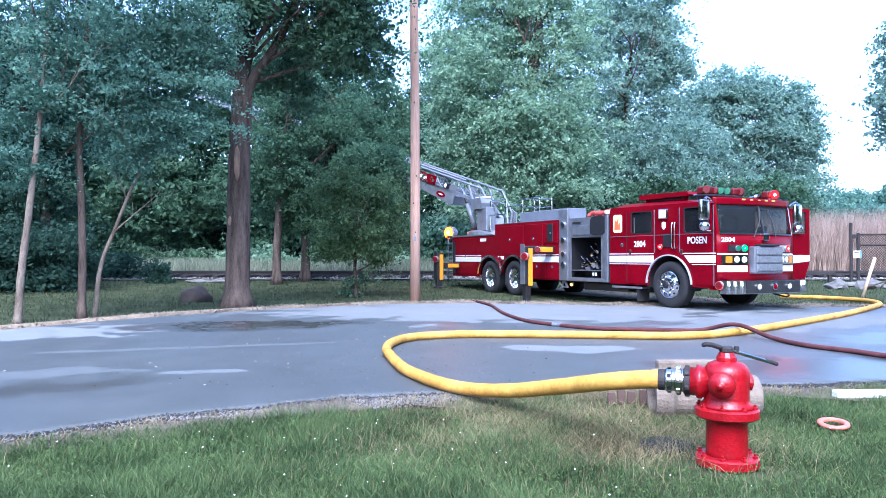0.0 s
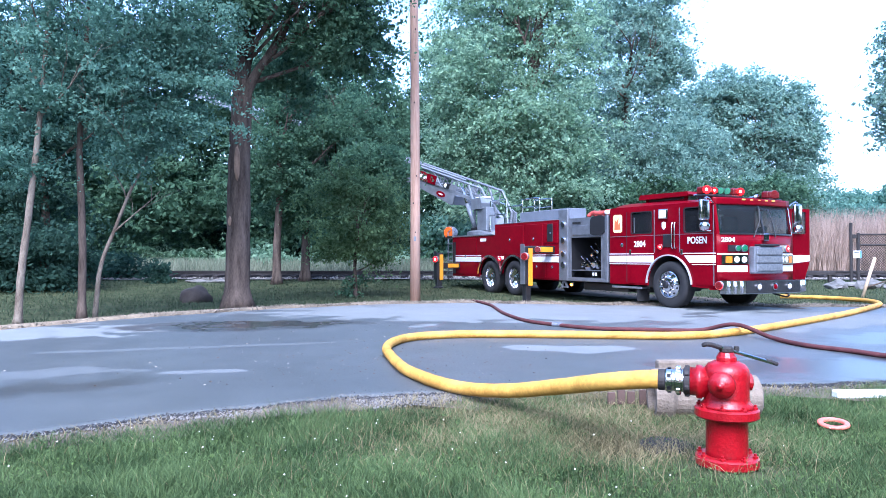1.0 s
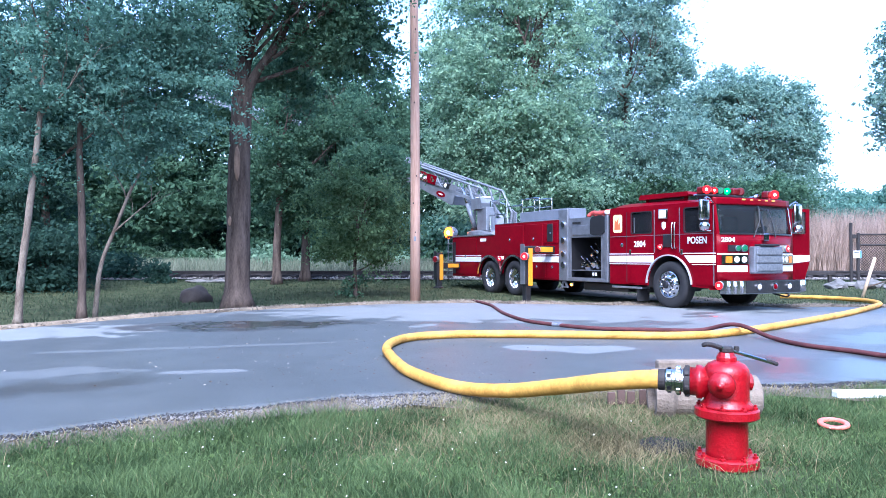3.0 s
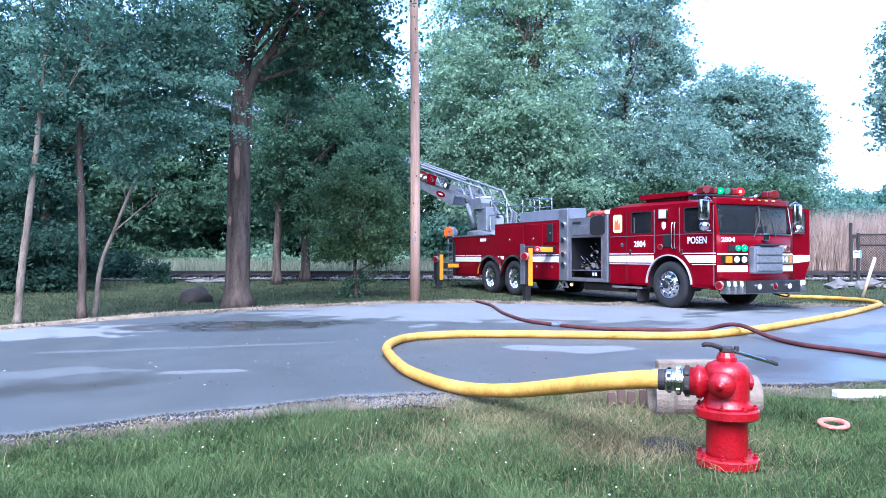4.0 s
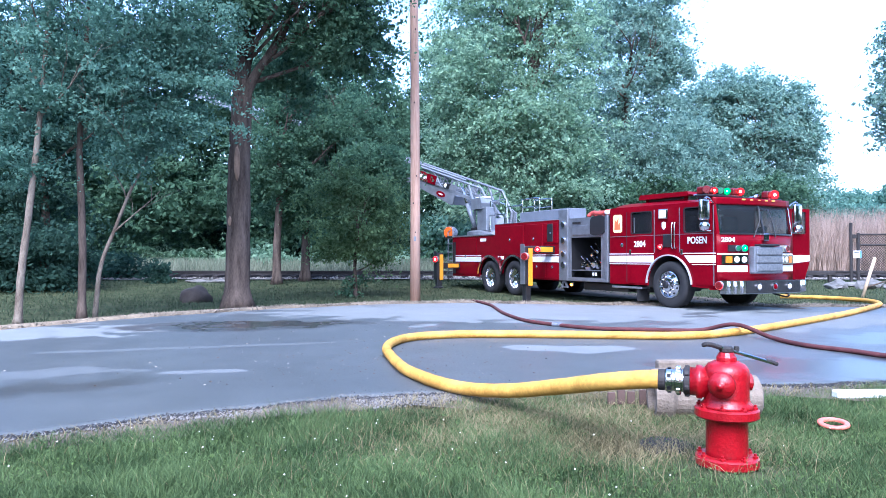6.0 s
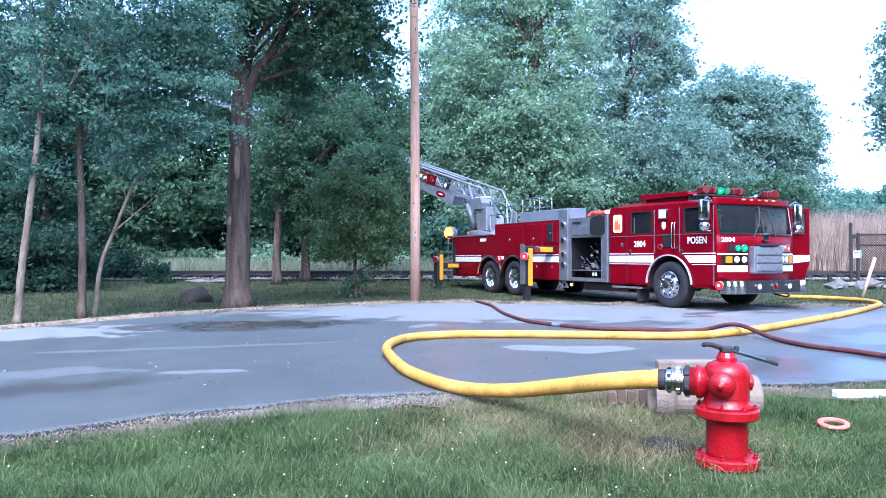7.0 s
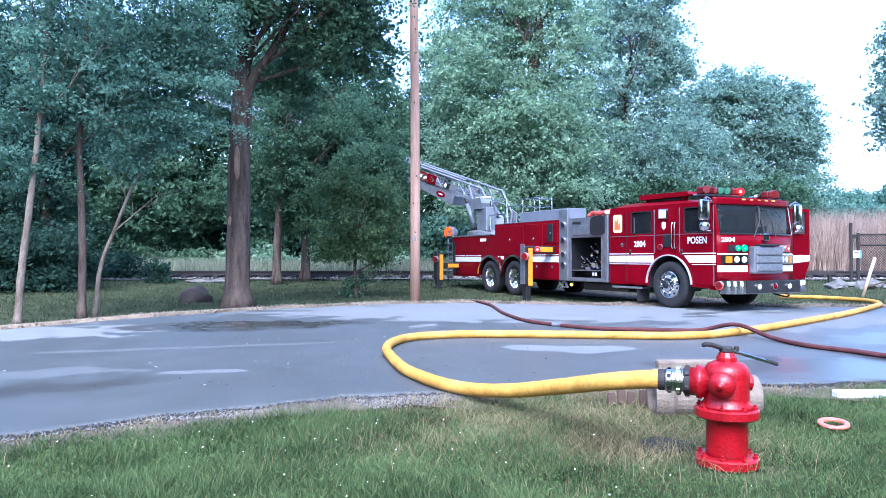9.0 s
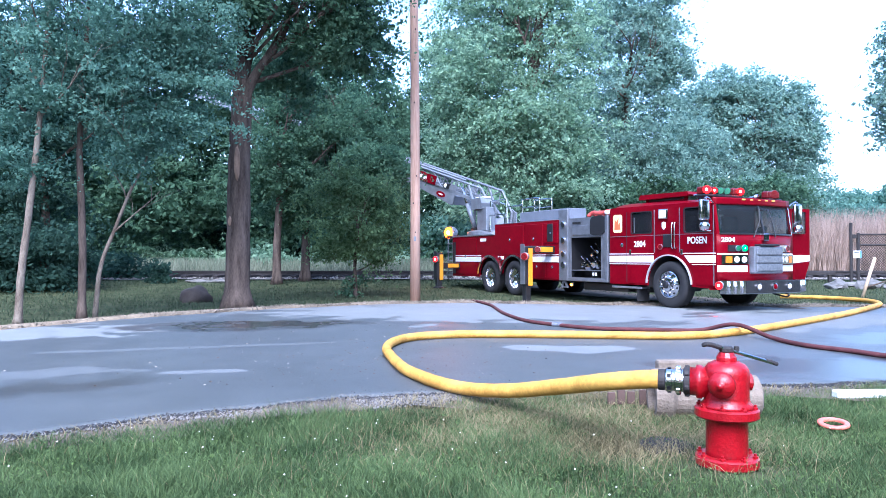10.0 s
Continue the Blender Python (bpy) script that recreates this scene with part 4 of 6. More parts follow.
def words(text, size, m, material, parent, label="", squeeze=1.0):
    cu = bpy.data.curves.new("lettering", "FONT")
    cu.body, cu.size, cu.extrude, cu.offset = text, size, 0.003, 0.022 * size
    cu.align_x, cu.align_y = "CENTER", "CENTER"
    ob = new("lettering", cu)
    bpy.context.view_layer.update()
    me = bpy.data.meshes.new_from_object(ob.evaluated_get(bpy.context.evaluated_depsgraph_get()))
    bpy.data.objects.remove(ob)
    me.materials.clear()
    me.materials.append(material)
    ob = new("lettering", me)
    ob.parent = parent
    ob.matrix_local = m @ Matrix.Diagonal((squeeze, 1, 1, 1))
    if label:
        ob["label"] = label
    return ob


ON_SIDE = Matrix.Rotation(radians(90), 4, "X")
ON_FRONT = Matrix.Rotation(radians(90), 4, "Z") @ Matrix.Rotation(radians(90), 4, "X")
RW, FW = rect(-1.25, -0.58, 1.72, 2.22, 0.05), rect(0.40, 1.06, 1.70, 2.23, 0.05)


def front_x(y, z):
    """How far forward the cab's bowed front stands."""
    bow = 1 - (y / W) ** 2
    lean = min(1, max(0, (z - 1.62) / 0.66))
    return (1.27 + 0.21 * bow) * (1 - lean) + (1.18 + 0.13 * bow) * lean


def front_strip(z0, z1, y0, y1, out=0.0, thick=0.03, ny=16, nz=4, trim=0.0):
    """A bowed piece of the cab front between two heights."""
    own = bmesh.new()
    g = []
    for k in (0, 1):
        g.append([[own.verts.new((front_x(y0 + (y1 - y0) * i / ny, z0 + (z1 - z0) * j / nz) + out - k * thick, y0 + (y1 - y0) * i / ny, z0 + (z1 - z0) * j / nz)) for i in range(ny + 1)] for j in range(nz + 1)])
    for j in range(nz):
        for i in range(ny):
            own.faces.new((g[0][j][i], g[0][j][i + 1], g[0][j + 1][i + 1], g[0][j + 1][i]))
            own.faces.new((g[1][j][i], g[1][j + 1][i], g[1][j + 1][i + 1], g[1][j][i + 1]))
    for i in range(ny):
        own.faces.new((g[0][0][i], g[1][0][i], g[1][0][i + 1], g[0][0][i + 1]))
        own.faces.new((g[0][nz][i], g[0][nz][i + 1], g[1][nz][i + 1], g[1][nz][i]))
    for j in range(nz):
        own.faces.new((g[0][j][0], g[0][j + 1][0], g[1][j + 1][0], g[1][j][0]))
        own.faces.new((g[0][j][ny], g[1][j][ny], g[1][j + 1][ny], g[0][j + 1][ny]))
    return own


def cab():
    outline = [(-2.02, 0.5), *arc(FA, 0.53, 0.66, 183, -2), (1.25, 0.48), (1.26, 1.62), (1.17, 2.28), (1.05, 2.34), (-1.95, 2.37), (-2.02, 2.33)]
    body = part("cab_body", plate(outline, [RW, FW], 0.04, RIGHT), RED, truck)
    far = [(-2.02, 0.5), *arc(FA, 0.53, 0.66, 183, 30), (0.3, 1.25), (0.3, 2.24), (1.12, 2.24), (1.17, 2.28), (1.05, 2.34), (-1.95, 2.37), (-2.02, 2.33)]
    part("cab_side", plate(far, [RW], 0.04, LEFT), RED, truck)
    part("cab_back", box(-2.02, -1.98, -W + 0.04, W - 0.04, 0.5, 2.34), RED, truck)
    # bowed front and roof
    part("front_panel", front_strip(0.62, 1.64, -W, W), RED, truck, smooth=True)
    part("windscreen_header", front_strip(2.27, 2.42, -W, W, 0.0), RED, truck, smooth=True)
    for y in (-W, W - 0.09):
        part("windscreen_pillar", front_strip(1.64, 2.27, y, y + 0.09, 0.0, 0.05, 2), RED, truck)
    part("windscreen_pillar", front_strip(1.66, 2.26, -0.025, 0.025, 0.012, 0.03, 2), BLACK, truck, "black centre bar")
    for y0, y1 in ((-W + 0.09, -0.03), (0.03, W - 0.09)):
        ob = part("windscreen", front_strip(1.645, 2.265, y0, y1, -0.015, 0.008, 10), GLAZE, truck, "tinted curved glass", smooth=True)
        ob.visible_shadow = False
    for y in (-W + 0.062, W - 0.09):
        part("windscreen_trim", front_strip(1.65, 2.27, y, y + 0.028, 0.012, 0.02, 2), CHROME, truck)
    part("windscreen_seal", front_strip(1.63, 1.66, -W + 0.06, W - 0.06, 0.008, 0.03), BLACK, truck)
    own = bmesh.new()
    for xs, zs in (((-2.02, 1.2), 2.30),):
        n = 12
        rows = []
        for i in range(n + 1):
            y = -W + 2 * W * i / n
            z = 2.27 + 0.17 * (1 - abs(y / W) ** 3.5)
            xf = 1.14 + 0.13 * (1 - (y / W) ** 2)
            rows.append([own.verts.new((x, y, zz)) for x, zz in ((-2.02, z + 0.02), (-1.9, z + 0.08), (-0.6, z + 0.06), (0.8, z + 0.01), (xf - 0.06, z - 0.015), (xf + 0.02, min(z, 2.40) - 0.02))])
        for a, b in zip(rows, rows[1:]):
            for k in range(5):
                own.faces.new((a[k], a[k + 1], b[k + 1], b[k]))
    part("roof", own, RED, truck, smooth=True)
    # doors, proud of the body
    rd = [(-1.40, 0.53), (-0.76, 0.53), *arc(FA, 0.53, 0.75, 172, 138, 6), (-0.53, 2.26), (-1.40, 2.26)]
    fd = [(0.28, 2.26), (0.28, 1.24), *arc(FA, 0.53, 0.75, 60, 8, 8), (0.75, 0.55), (1.18, 0.55), (1.18, 1.66), (1.12, 2.26)]
    for o, win in ((rd, RW), (fd, FW)):
        d = part("door", plate(o, [win], 0.014, Matrix.Translation((0, -W - 0.014, 0)) @ SIDE), RED, truck)
        inner = [(x * 0.97 + sum(p[0] for p in win) / len(win) * 0.03, z * 0.97 + sum(p[1] for p in win) / len(win) * 0.03) for x, z in win]
        outer = [(x * 1.06 - sum(p[0] for p in win) / len(win) * 0.06, z * 1.06 - sum(p[1] for p in win) / len(win) * 0.06) for x, z in win]
        part("window_frame", plate(outer, [inner], 0.012, Matrix.Translation((0, -W - 0.02, 0)) @ SIDE), BLACK, d)
        g = part("pane", plate(win, [], 0.006, Matrix.Translation((0, -W + 0.012, 0)) @ SIDE), SIDE_GLAZE, d, "tinted window glass")
        g.visible_shadow = False
    part("window_bar", box(-1.17, -1.15, -W - 0.01, -W, 1.74, 2.1), ALU, truck)
    for x in (-1.03, 0.36):
        part("door_latch", box(x - 0.05 - 0.23 * (x < 0), x + 0.01 - 0.23 * (x < 0), -W - 0.035, -W - 0.01, 1.21, 1.33, 0.008), CHROME, truck)
    for x in (-1.405, -0.5, 0.265, 1.195):
        part("seam_trim", box(x - 0.008, x + 0.008, -W - 0.018, -W, 1.26 if abs(x) < 1 else 0.55, 2.25), ALU if x > -1 else BLACK, truck)
    for z in (1.66,):
        part("seam_trim", box(-2.0, 1.2, -W - 0.0175, -W - 0.012, z - 0.006, z + 0.006), ALU, truck)
    # grab rails between the doors
    for x in (0.09, 0.17):
        part("grab_rail", tube(spline([(x, -W, 1.36), (x, -W - 0.07, 1.4), (x, -W - 0.07, 1.88), (x, -W, 1.92)], 4), 0.016, 8), CHROME, truck, smooth=True)
    part("step_well", box(-0.23, 0.02, -W - 0.012, -W - 0.004, 1.38, 1.68), BLACK, truck)
    # scene light and crest
    sl = part("scene_light", box(-0.34, -0.06, -W - 0.06, -W, 2.02, 2.25, 0.02), CHROME, truck)
    part("lens", box(-0.31, -0.09, -W - 0.065, -W - 0.058, 2.05, 2.22, 0.004, 1), WHITE, sl)
    part("crest", plate([(-0.06, 0.08), (0, 0.1), (0.06, 0.08), (0.06, -0.03), (0, -0.09), (-0.06, -0.03)], [], 0.004, Matrix.Translation((-0.2, -W - 0.018, 1.86)) @ SIDE), WHITE, truck, "small pale shield badge")
    em = part("emblem", plate(rect(-1.90, -1.58, 1.76, 2.20, 0.06), [], 0.004, Matrix.Translation((0, -W - 0.006, 0)) @ SIDE), mat("emblem_cream", (0.75, 0.6, 0.3), 0.5), truck, "cream and orange emblem")
    part("emblem_shape", plate([(-1.85, 1.83), (-1.63, 1.83), (-1.66, 2.0), (-1.72, 1.95), (-1.7, 2.12), (-1.78, 2.02), (-1.84, 2.1)], [], 0.004, Matrix.Translation((0, -W - 0.010, 0)) @ SIDE), mat("emblem_orange", (0.7, 0.12, 0.04), 0.5), em)
    part("fuel_cap", lathe([(0.05, 0), (0.05, 0.012), (0.03, 0.02)], 16, axis((-1.58, -W, 1.45), (0, -1, 0))), CHROME, truck)
    # white stripes
    for x0, x1 in ((-2.02, -1.415), (-1.395, -0.53)):
        part("stripe", box(x0, x1, -W - 0.022, -W - 0.002, 1.03, 1.19), STRIPE, truck)
        part("thin_stripe", box(x0, x1, -W - 0.022, -W - 0.002, 1.225, 1.245), STRIPE, truck)
        part("thin_stripe", box(x0, x1, -W - 0.022, -W - 0.002, 0.985, 1.0), STRIPE, truck)
    part("stripe", plate([(0.40, 1.19), (0.55, 1.03), (1.245, 1.03), (1.245, 1.19)], [], 0.012, Matrix.Translation((0, -W - 0.022, 0)) @ SIDE), STRIPE, truck)
    part("thin_stripe", box(0.3, 1.245, -W - 0.022, -W - 0.002, 1.225, 1.245), STRIPE, truck)
    part("thin_stripe", box(0.62, 1.245, -W - 0.022, -W - 0.002, 0.985, 1.0), STRIPE, truck)
    for y0, y1 in ((-W + 0.01, -0.5), (0.5, W - 0.01)):
        part("stripe", front_strip(0.84, 0.98, y0, y1, 0.006, 0.008, 10, 1), STRIPE, truck)
        part("thin_stripe", front_strip(1.20, 1.235, y0, y1, 0.006, 0.008, 10, 1), STRIPE, truck)
    # wheel arch trim
    part("arch_trim", plate(arc(FA, 0.53, 0.684, 178, 2, 24) + arc(FA, 0.53, 0.66, 2, 178, 24), [], 0.06, Matrix.Translation((0, -W - 0.045, 0)) @ SIDE), TRIM, truck, "polished wheel arch rim")
    own = bmesh.new()
    for k in range(20):
        a, b = arc(FA, 0.53, 0.70, 186, -6, 20)[k:k + 2]
        own.faces.new([own.verts.new(p) for p in ((a[0], -W + 0.02, a[1]), (b[0], -W + 0.02, b[1]), (b[0], -0.75, b[1]), (a[0], -0.75, a[1]))])
    part("wheel_well", own, DARK, truck)
    # inside
    part("cab_floor", box(-1.98, 1.2, -W + 0.05, W - 0.05, 1.24, 1.28), DARK, truck)
    part("dashboard", box(0.95, 1.3, -1.1, 1.1, 1.28, 1.68, 0.06), DARK, truck)
    for x, y in ((0.25, -0.7), (0.25, 0.7), (-1.5, -0.7), (-1.5, 0.0), (-1.5, 0.7)):
        st = part("seat", box(x - 0.3, x + 0.25, y - 0.27, y + 0.27, 1.28, 1.58, 0.06), DARK, truck)
        part("seat_back", box(x - 0.38, x - 0.22, y - 0.27, y + 0.27, 1.45, 2.12, 0.06), DARK, st)
    part("engine_cover", box(-0.9, 0.6, -0.35, 0.35, 1.28, 1.75, 0.08), DARK, truck)
    part("steering_wheel", lathe([(0.19, -0.012), (0.22, 0), (0.19, 0.012)], 24, axis((0.78, 0.7, 1.72), (-0.6, 0, 0.8))), BLACK, truck)
    # lettering
    words("POSEN", 0.205, Matrix.Translation((0.765, -W - 0.022, 1.51)) @ ON_SIDE, WHITE, truck, "white town name", 0.86)
    words("2804", 0.2, Matrix.Translation((-0.965, -W - 0.022, 1.46)) @ ON_SIDE, WHITE, truck, "white unit number", 0.95)
    words("2804", 0.135, Matrix.Translation((front_x(-0.98, 1.51) + 0.012, -0.98, 1.515)) @ Matrix.Rotation(radians(-20), 4, "Z") @ ON_FRONT, WHITE, truck, "white unit number", 1.15)


cab()


def cab_front():
    # grille
    g = part("grille", box(1.40, 1.60, -0.45, 0.45, 0.80, 1.38, 0.03), ALU, truck)
    for k in range(3):
        part("grille_bar", box(1.59, 1.625, -0.40, 0.40, 0.86 + 0.17 * k, 0.995 + 0.17 * k, 0.012), PLATE, g)
    part("grille_top", box(1.45, 1.63, -0.3, 0.3, 1.385, 1.43, 0.015), BLACK, g)
    for s in (-1, 1):
        h = part("headlight", front_strip(1.0, 1.2, min(s * 0.5, s * 1.14), max(s * 0.5, s * 1.14), 0.04, 0.05, 6, 1), CHROME, truck)
        for y, r in ((0.62, 0.065), (0.8, 0.065)):
            part("lamp", lathe([(r, 0), (r, 0.01), (r * 0.6, 0.02)], 18, axis((front_x(y, 1.1) + 0.035, s * y, 1.1), (1, s * 0.3, 0))), WHITE, h, "clear lens")
        part("indicator", front_strip(1.03, 1.17, min(s * 0.92, s * 1.06), max(s * 0.92, s * 1.06), 0.05, 0.012, 3, 1), mat("amber_lens", (0.7, 0.18, 0.01), 0.3), h, "amber lens")
        part("lamp_bezel", front_strip(1.27, 1.41, min(s * 0.5, s * 0.98), max(s * 0.5, s * 0.98), 0.03, 0.04, 5, 1), CHROME if s > 0 else BLACK, truck)
    # bumper
    pl = [(1.36, -1.24), (1.53, -1.245), (1.70, -0.87), (1.70, 0.87), (1.53, 1.23), (1.36, 1.22), (1.36, 0.9), (1.1, 0.9), (1.1, -0.9), (1.36, -0.9)]
    bp = part("bumper", plate(pl, [], 0.28, Matrix.Translation((0, 0, 0.385))), CHROME, truck)
    part("bumper_face", box(1.702, 1.71, -0.85, 0.85, 0.40, 0.65, 0.003, 1), mat("tread_face", (0.05, 0.05, 0.055), 0.4, 0.6, var=0.4, scale=20), bp, "dark tread plate")
    # upright chrome rods added to imitate reflections on the bumper corners
    for s in (-1, 1):
        for k in (0.12, 0.45, 0.8):
            x, y = 1.53 + 0.17 * k + 0.012, s * (1.245 - 0.375 * k)
            part("reflection_rib", rod((x, y, 0.4), (x, y, 0.65), 0.03, 14), CHROME, bp, smooth=True)
    for y in (-0.5, 0.0, 0.46):
        lm = part("bumper_lamp", lathe([(0.075, 0), (0.075, 0.03), (0.06, 0.035)], 20, axis((1.708, y, 0.53), (1, 0, 0))), CHROME, bp)
        part("lens", lathe([(0.055, 0.03), (0.05, 0.045), (0.02, 0.055)], 16, axis((1.71, y, 0.53), (1, 0, 0))), WHITE if y else RED, lm)
    part("tow_eye", tube(spline([(1.3, 0.5, 0.36), (1.6, 0.5, 0.3), (1.7, 0.5, 0.34), (1.6, 0.5, 0.38)], 4), 0.02, 8), BLACK, bp)
    part("front_valance", front_strip(0.46, 0.64, -W, W, -0.004, 0.2, 16, 1), RED, truck)
    # wipers
    for y in (-0.35, 0.35):
        part("wiper", tube([(front_x(y, 1.6) + 0.03, y, 1.58), (front_x(y * 0.6, 1.9) + 0.035, y * 0.6 + 0.1, 1.9), (front_x(y * 0.5, 2.2) + 0.03, y * 0.4 + 0.12, 2.2)], 0.012, 6), BLACK, truck)
    part("wiper_motor", box(1.47, 1.56, -0.1, 0.06, 1.5, 1.66, 0.02), CHROME, truck)
    # mirrors
    for s in (-1, 1):
        y = s * 1.5
        mr = part("mirror", box(1.14, 1.24, y - 0.13, y + 0.13, 1.92, 2.36, 0.04, 3), CHROME, truck, smooth=True)
        part("convex_mirror", lathe([(0.02, -0.1), (0.09, -0.07), (0.115, 0), (0.09, 0.07), (0.02, 0.1)], 20, Matrix.Translation((1.2, y, 1.8))), CHROME, mr, smooth=True)
        part("mirror_arm", tube(spline([(1.18, s * W, 2.3), (1.2, s * 1.4, 2.4), (1.2, y, 2.38)], 4), 0.018, 8), CHROME, mr)
        part("mirror_arm", tube(spline([(1.18, s * W, 1.72), (1.2, s * 1.35, 1.7), (1.2, y, 1.72)], 4), 0.018, 8), CHROME, mr)
    # the driver's door stands open, its outer face turned forward
    dm = Matrix.Translation((1.14, W + 0.02, 0)) @ Matrix.Rotation(radians(84), 4, "Z") @ SIDE
    win = rect(0.12, 0.57, 1.68, 2.2, 0.05)
    d = part("open_door", plate([(0.0, 0.62), (0.5, 0.62), (0.67, 1.05), (0.67, 2.26), (0.0, 2.26)], [win], 0.05, dm), RED, truck, "open driver's door")
    g = part("pane", plate(win, [], 0.006, dm @ Matrix.Translation((0, 0, 0.02))), GLAZE, d, "tinted window glass")
    g.visible_shadow = False
    part("stripe", plate([(0.0, 1.0), (0.665, 1.06), (0.665, 1.2), (0.0, 1.2)], [], 0.004, dm @ Matrix.Translation((0, 0, -0.005))), STRIPE, d)
    words("POSEN", 0.15, Matrix.Translation((1.165, W + 0.36, 1.49)) @ Matrix.Rotation(radians(-6), 4, "Z") @ ON_FRONT, WHITE, d, "white town name")


cab_front()


def roof_gear():
    ac = part("roof_unit", plate([(-1.28, 2.42), (-0.02, 2.42), (0.02, 2.55), (-1.32, 2.55)], [], 0.9, Matrix.Translation((0, -0.7, 0)) @ SIDE), RED, truck)
    part("roof_unit_lip", plate([(-1.43, 2.55), (0.1, 2.55), (0.14, 2.58), (0.08, 2.65), (-1.38, 2.67), (-1.44, 2.61)], [], 1.12, Matrix.Translation((0, -0.81, 0)) @ SIDE), RED, ac)
    # black strip along the gap just under the lip
    part("dark_gap_strip", box(-1.2, -0.1, -0.706, -0.701, 2.49, 2.54), BLACK, ac)
    part("antenna_box", box(0.0, 0.3, -0.7, -0.4, 2.42, 2.58, 0.03), CHROME, truck)
    for k in range(5):
        y = -0.42 + k * 0.24
        part("marker_lamp", box(1.26, 1.31, y - 0.05, y + 0.05, 2.37, 2.405, 0.01), MARKER, truck, "lit amber marker lamp")
    hornb = part("horn", lathe([(0.03, 0), (0.035, 0.3), (0.08, 0.42)], 14, axis((0.5, 0.5, 2.5), (1, 0, 0))), CHROME, truck, smooth=True)


MARKER = glow("amber_marker", (1.0, 0.45, 0.12), 0.25)
roof_gear()


def wheel(x, y, dual):
    w = empty("wheel", Matrix.Translation((x, y, 0.53)))
    w.parent = truck
    m = axis((0, 0, 0), (0, -1 if y < 0 else 1, 0))
    t = 0.53
    part("tyre", lathe([(0.3, -0.29), (0.46, -0.29), (0.515, -0.26), (t, -0.22), (t, -0.05), (0.515, -0.01), (0.46, 0.02), (0.32, 0.005), (0.3, -0.03)], 48, m, caps=False), RUBBER, w, smooth=True)
    tr = bmesh.new()
    for k in range(48):
        a = 6.28318 * k / 48
        box(-0.012, 0.012, -0.1, 0.1, t - 0.004, t + 0.006, 0, 1, tr)
        vs = list(tr.verts)[-8:]
        bmesh.ops.transform(tr, matrix=Matrix.Rotation(a, 4, "Y"), verts=vs)
        bmesh.ops.translate(tr, vec=(0, 0.135 if y < 0 else -0.135, 0), verts=vs)
    part("tread", tr, RUBBER, w, kind="stuff")
    if dual:
        prof = [(0.3, 0.0), (0.3, -0.03), (0.285, -0.1), (0.2, -0.17), (0.16, -0.17), (0.14, -0.1), (0.1, -0.09), (0.09, -0.04), (0.02, -0.03)]
    else:
        prof = [(0.3, 0.0), (0.305, 0.015), (0.285, 0.02), (0.28, -0.03), (0.24, -0.01), (0.17, 0.03), (0.15, 0.035), (0.14, 0.08), (0.09, 0.085), (0.08, 0.11), (0.02, 0.115)]
    part("rim", lathe(prof, 40, m, caps=False), CHROME, w)
    if not dual:
        part("hub_cap", lathe([(0.085, 0.112), (0.08, 0.135), (0.05, 0.15), (0.01, 0.152)], 20, m), BLACK, w, "dark hub cap")
    for k in range(10):
        a = 6.28318 * k / 10
        zz = 0.02 if not dual else -0.165
        part("nut", lathe([(0.016, 0), (0.016, 0.03), (0.008, 0.04)], 6, m @ Matrix.Translation((math.cos(a) * 0.185, math.sin(a) * 0.185, zz))), CHROME, w)
    for k in range(10):
        a = 6.28318 * (k + 0.5) / 10
        zz = 0.0 if not dual else -0.14
        part("hand_hole", lathe([(0.024, 0), (0.024, 0.006)], 10, m @ Matrix.Translation((math.cos(a) * 0.235, math.sin(a) * 0.235, zz))), BLACK, w)
    return w


for x in (FA, -6.36, -7.74):
    wheel(x, -W + 0.02, x < -1)
    wheel(x, W - 0.02, x < -1)


def chassis():
    for y in (-0.43, 0.43):
        part("frame_rail", box(-10.2, 1.2, y - 0.05, y + 0.05, 0.62, 0.9, 0.01), BLACK, truck)
    for x, r in ((0, 0.09), (-6.36, 0.14), (-7.74, 0.14)):
        part("axle", rod((x, -0.95, 0.53), (x, 0.95, 0.53), r, 14), BLACK, truck)
    part("fuel_tank", box(-1.95, -1.0, -0.9, 0.9, 0.3, 0.62, 0.05), BLACK, truck)
    part("drive_shaft", rod((-5.6, 0, 0.5), (-1.0, 0, 0.6), 0.07, 12), BLACK, truck)
    part("step", box(-1.98, -0.95, -W + 0.02, -W + 0.3, 0.40, 0.45, 0.01), PLATE, truck)
    part("cable_tray", box(-3.2, -1.5, -W + 0.12, -0.6, 0.3, 0.5, 0.03), BLACK, truck)
    part("inner_body", box(-10.1, -4.1, -0.6, 0.6, 0.8, 1.8), DARK, truck)
    part("mud_flap", box(-1.15, -1.1, -1.15, -0.8, 0.1, 0.6, 0.005), RUBBER, truck)
    # wheel chock
    ck = part("wheel_chock", plate([(-4.0, 0.33), (-3.72, 0.33), (-3.8, 0.5), (-3.94, 0.5)], [[(-3.95, 0.36), (-3.78, 0.36), (-3.83, 0.47), (-3.92, 0.47)]], 0.06, Matrix.Translation((0, -W - 0.02, 0)) @ SIDE), ALU, truck, "folded metal step")


chassis()


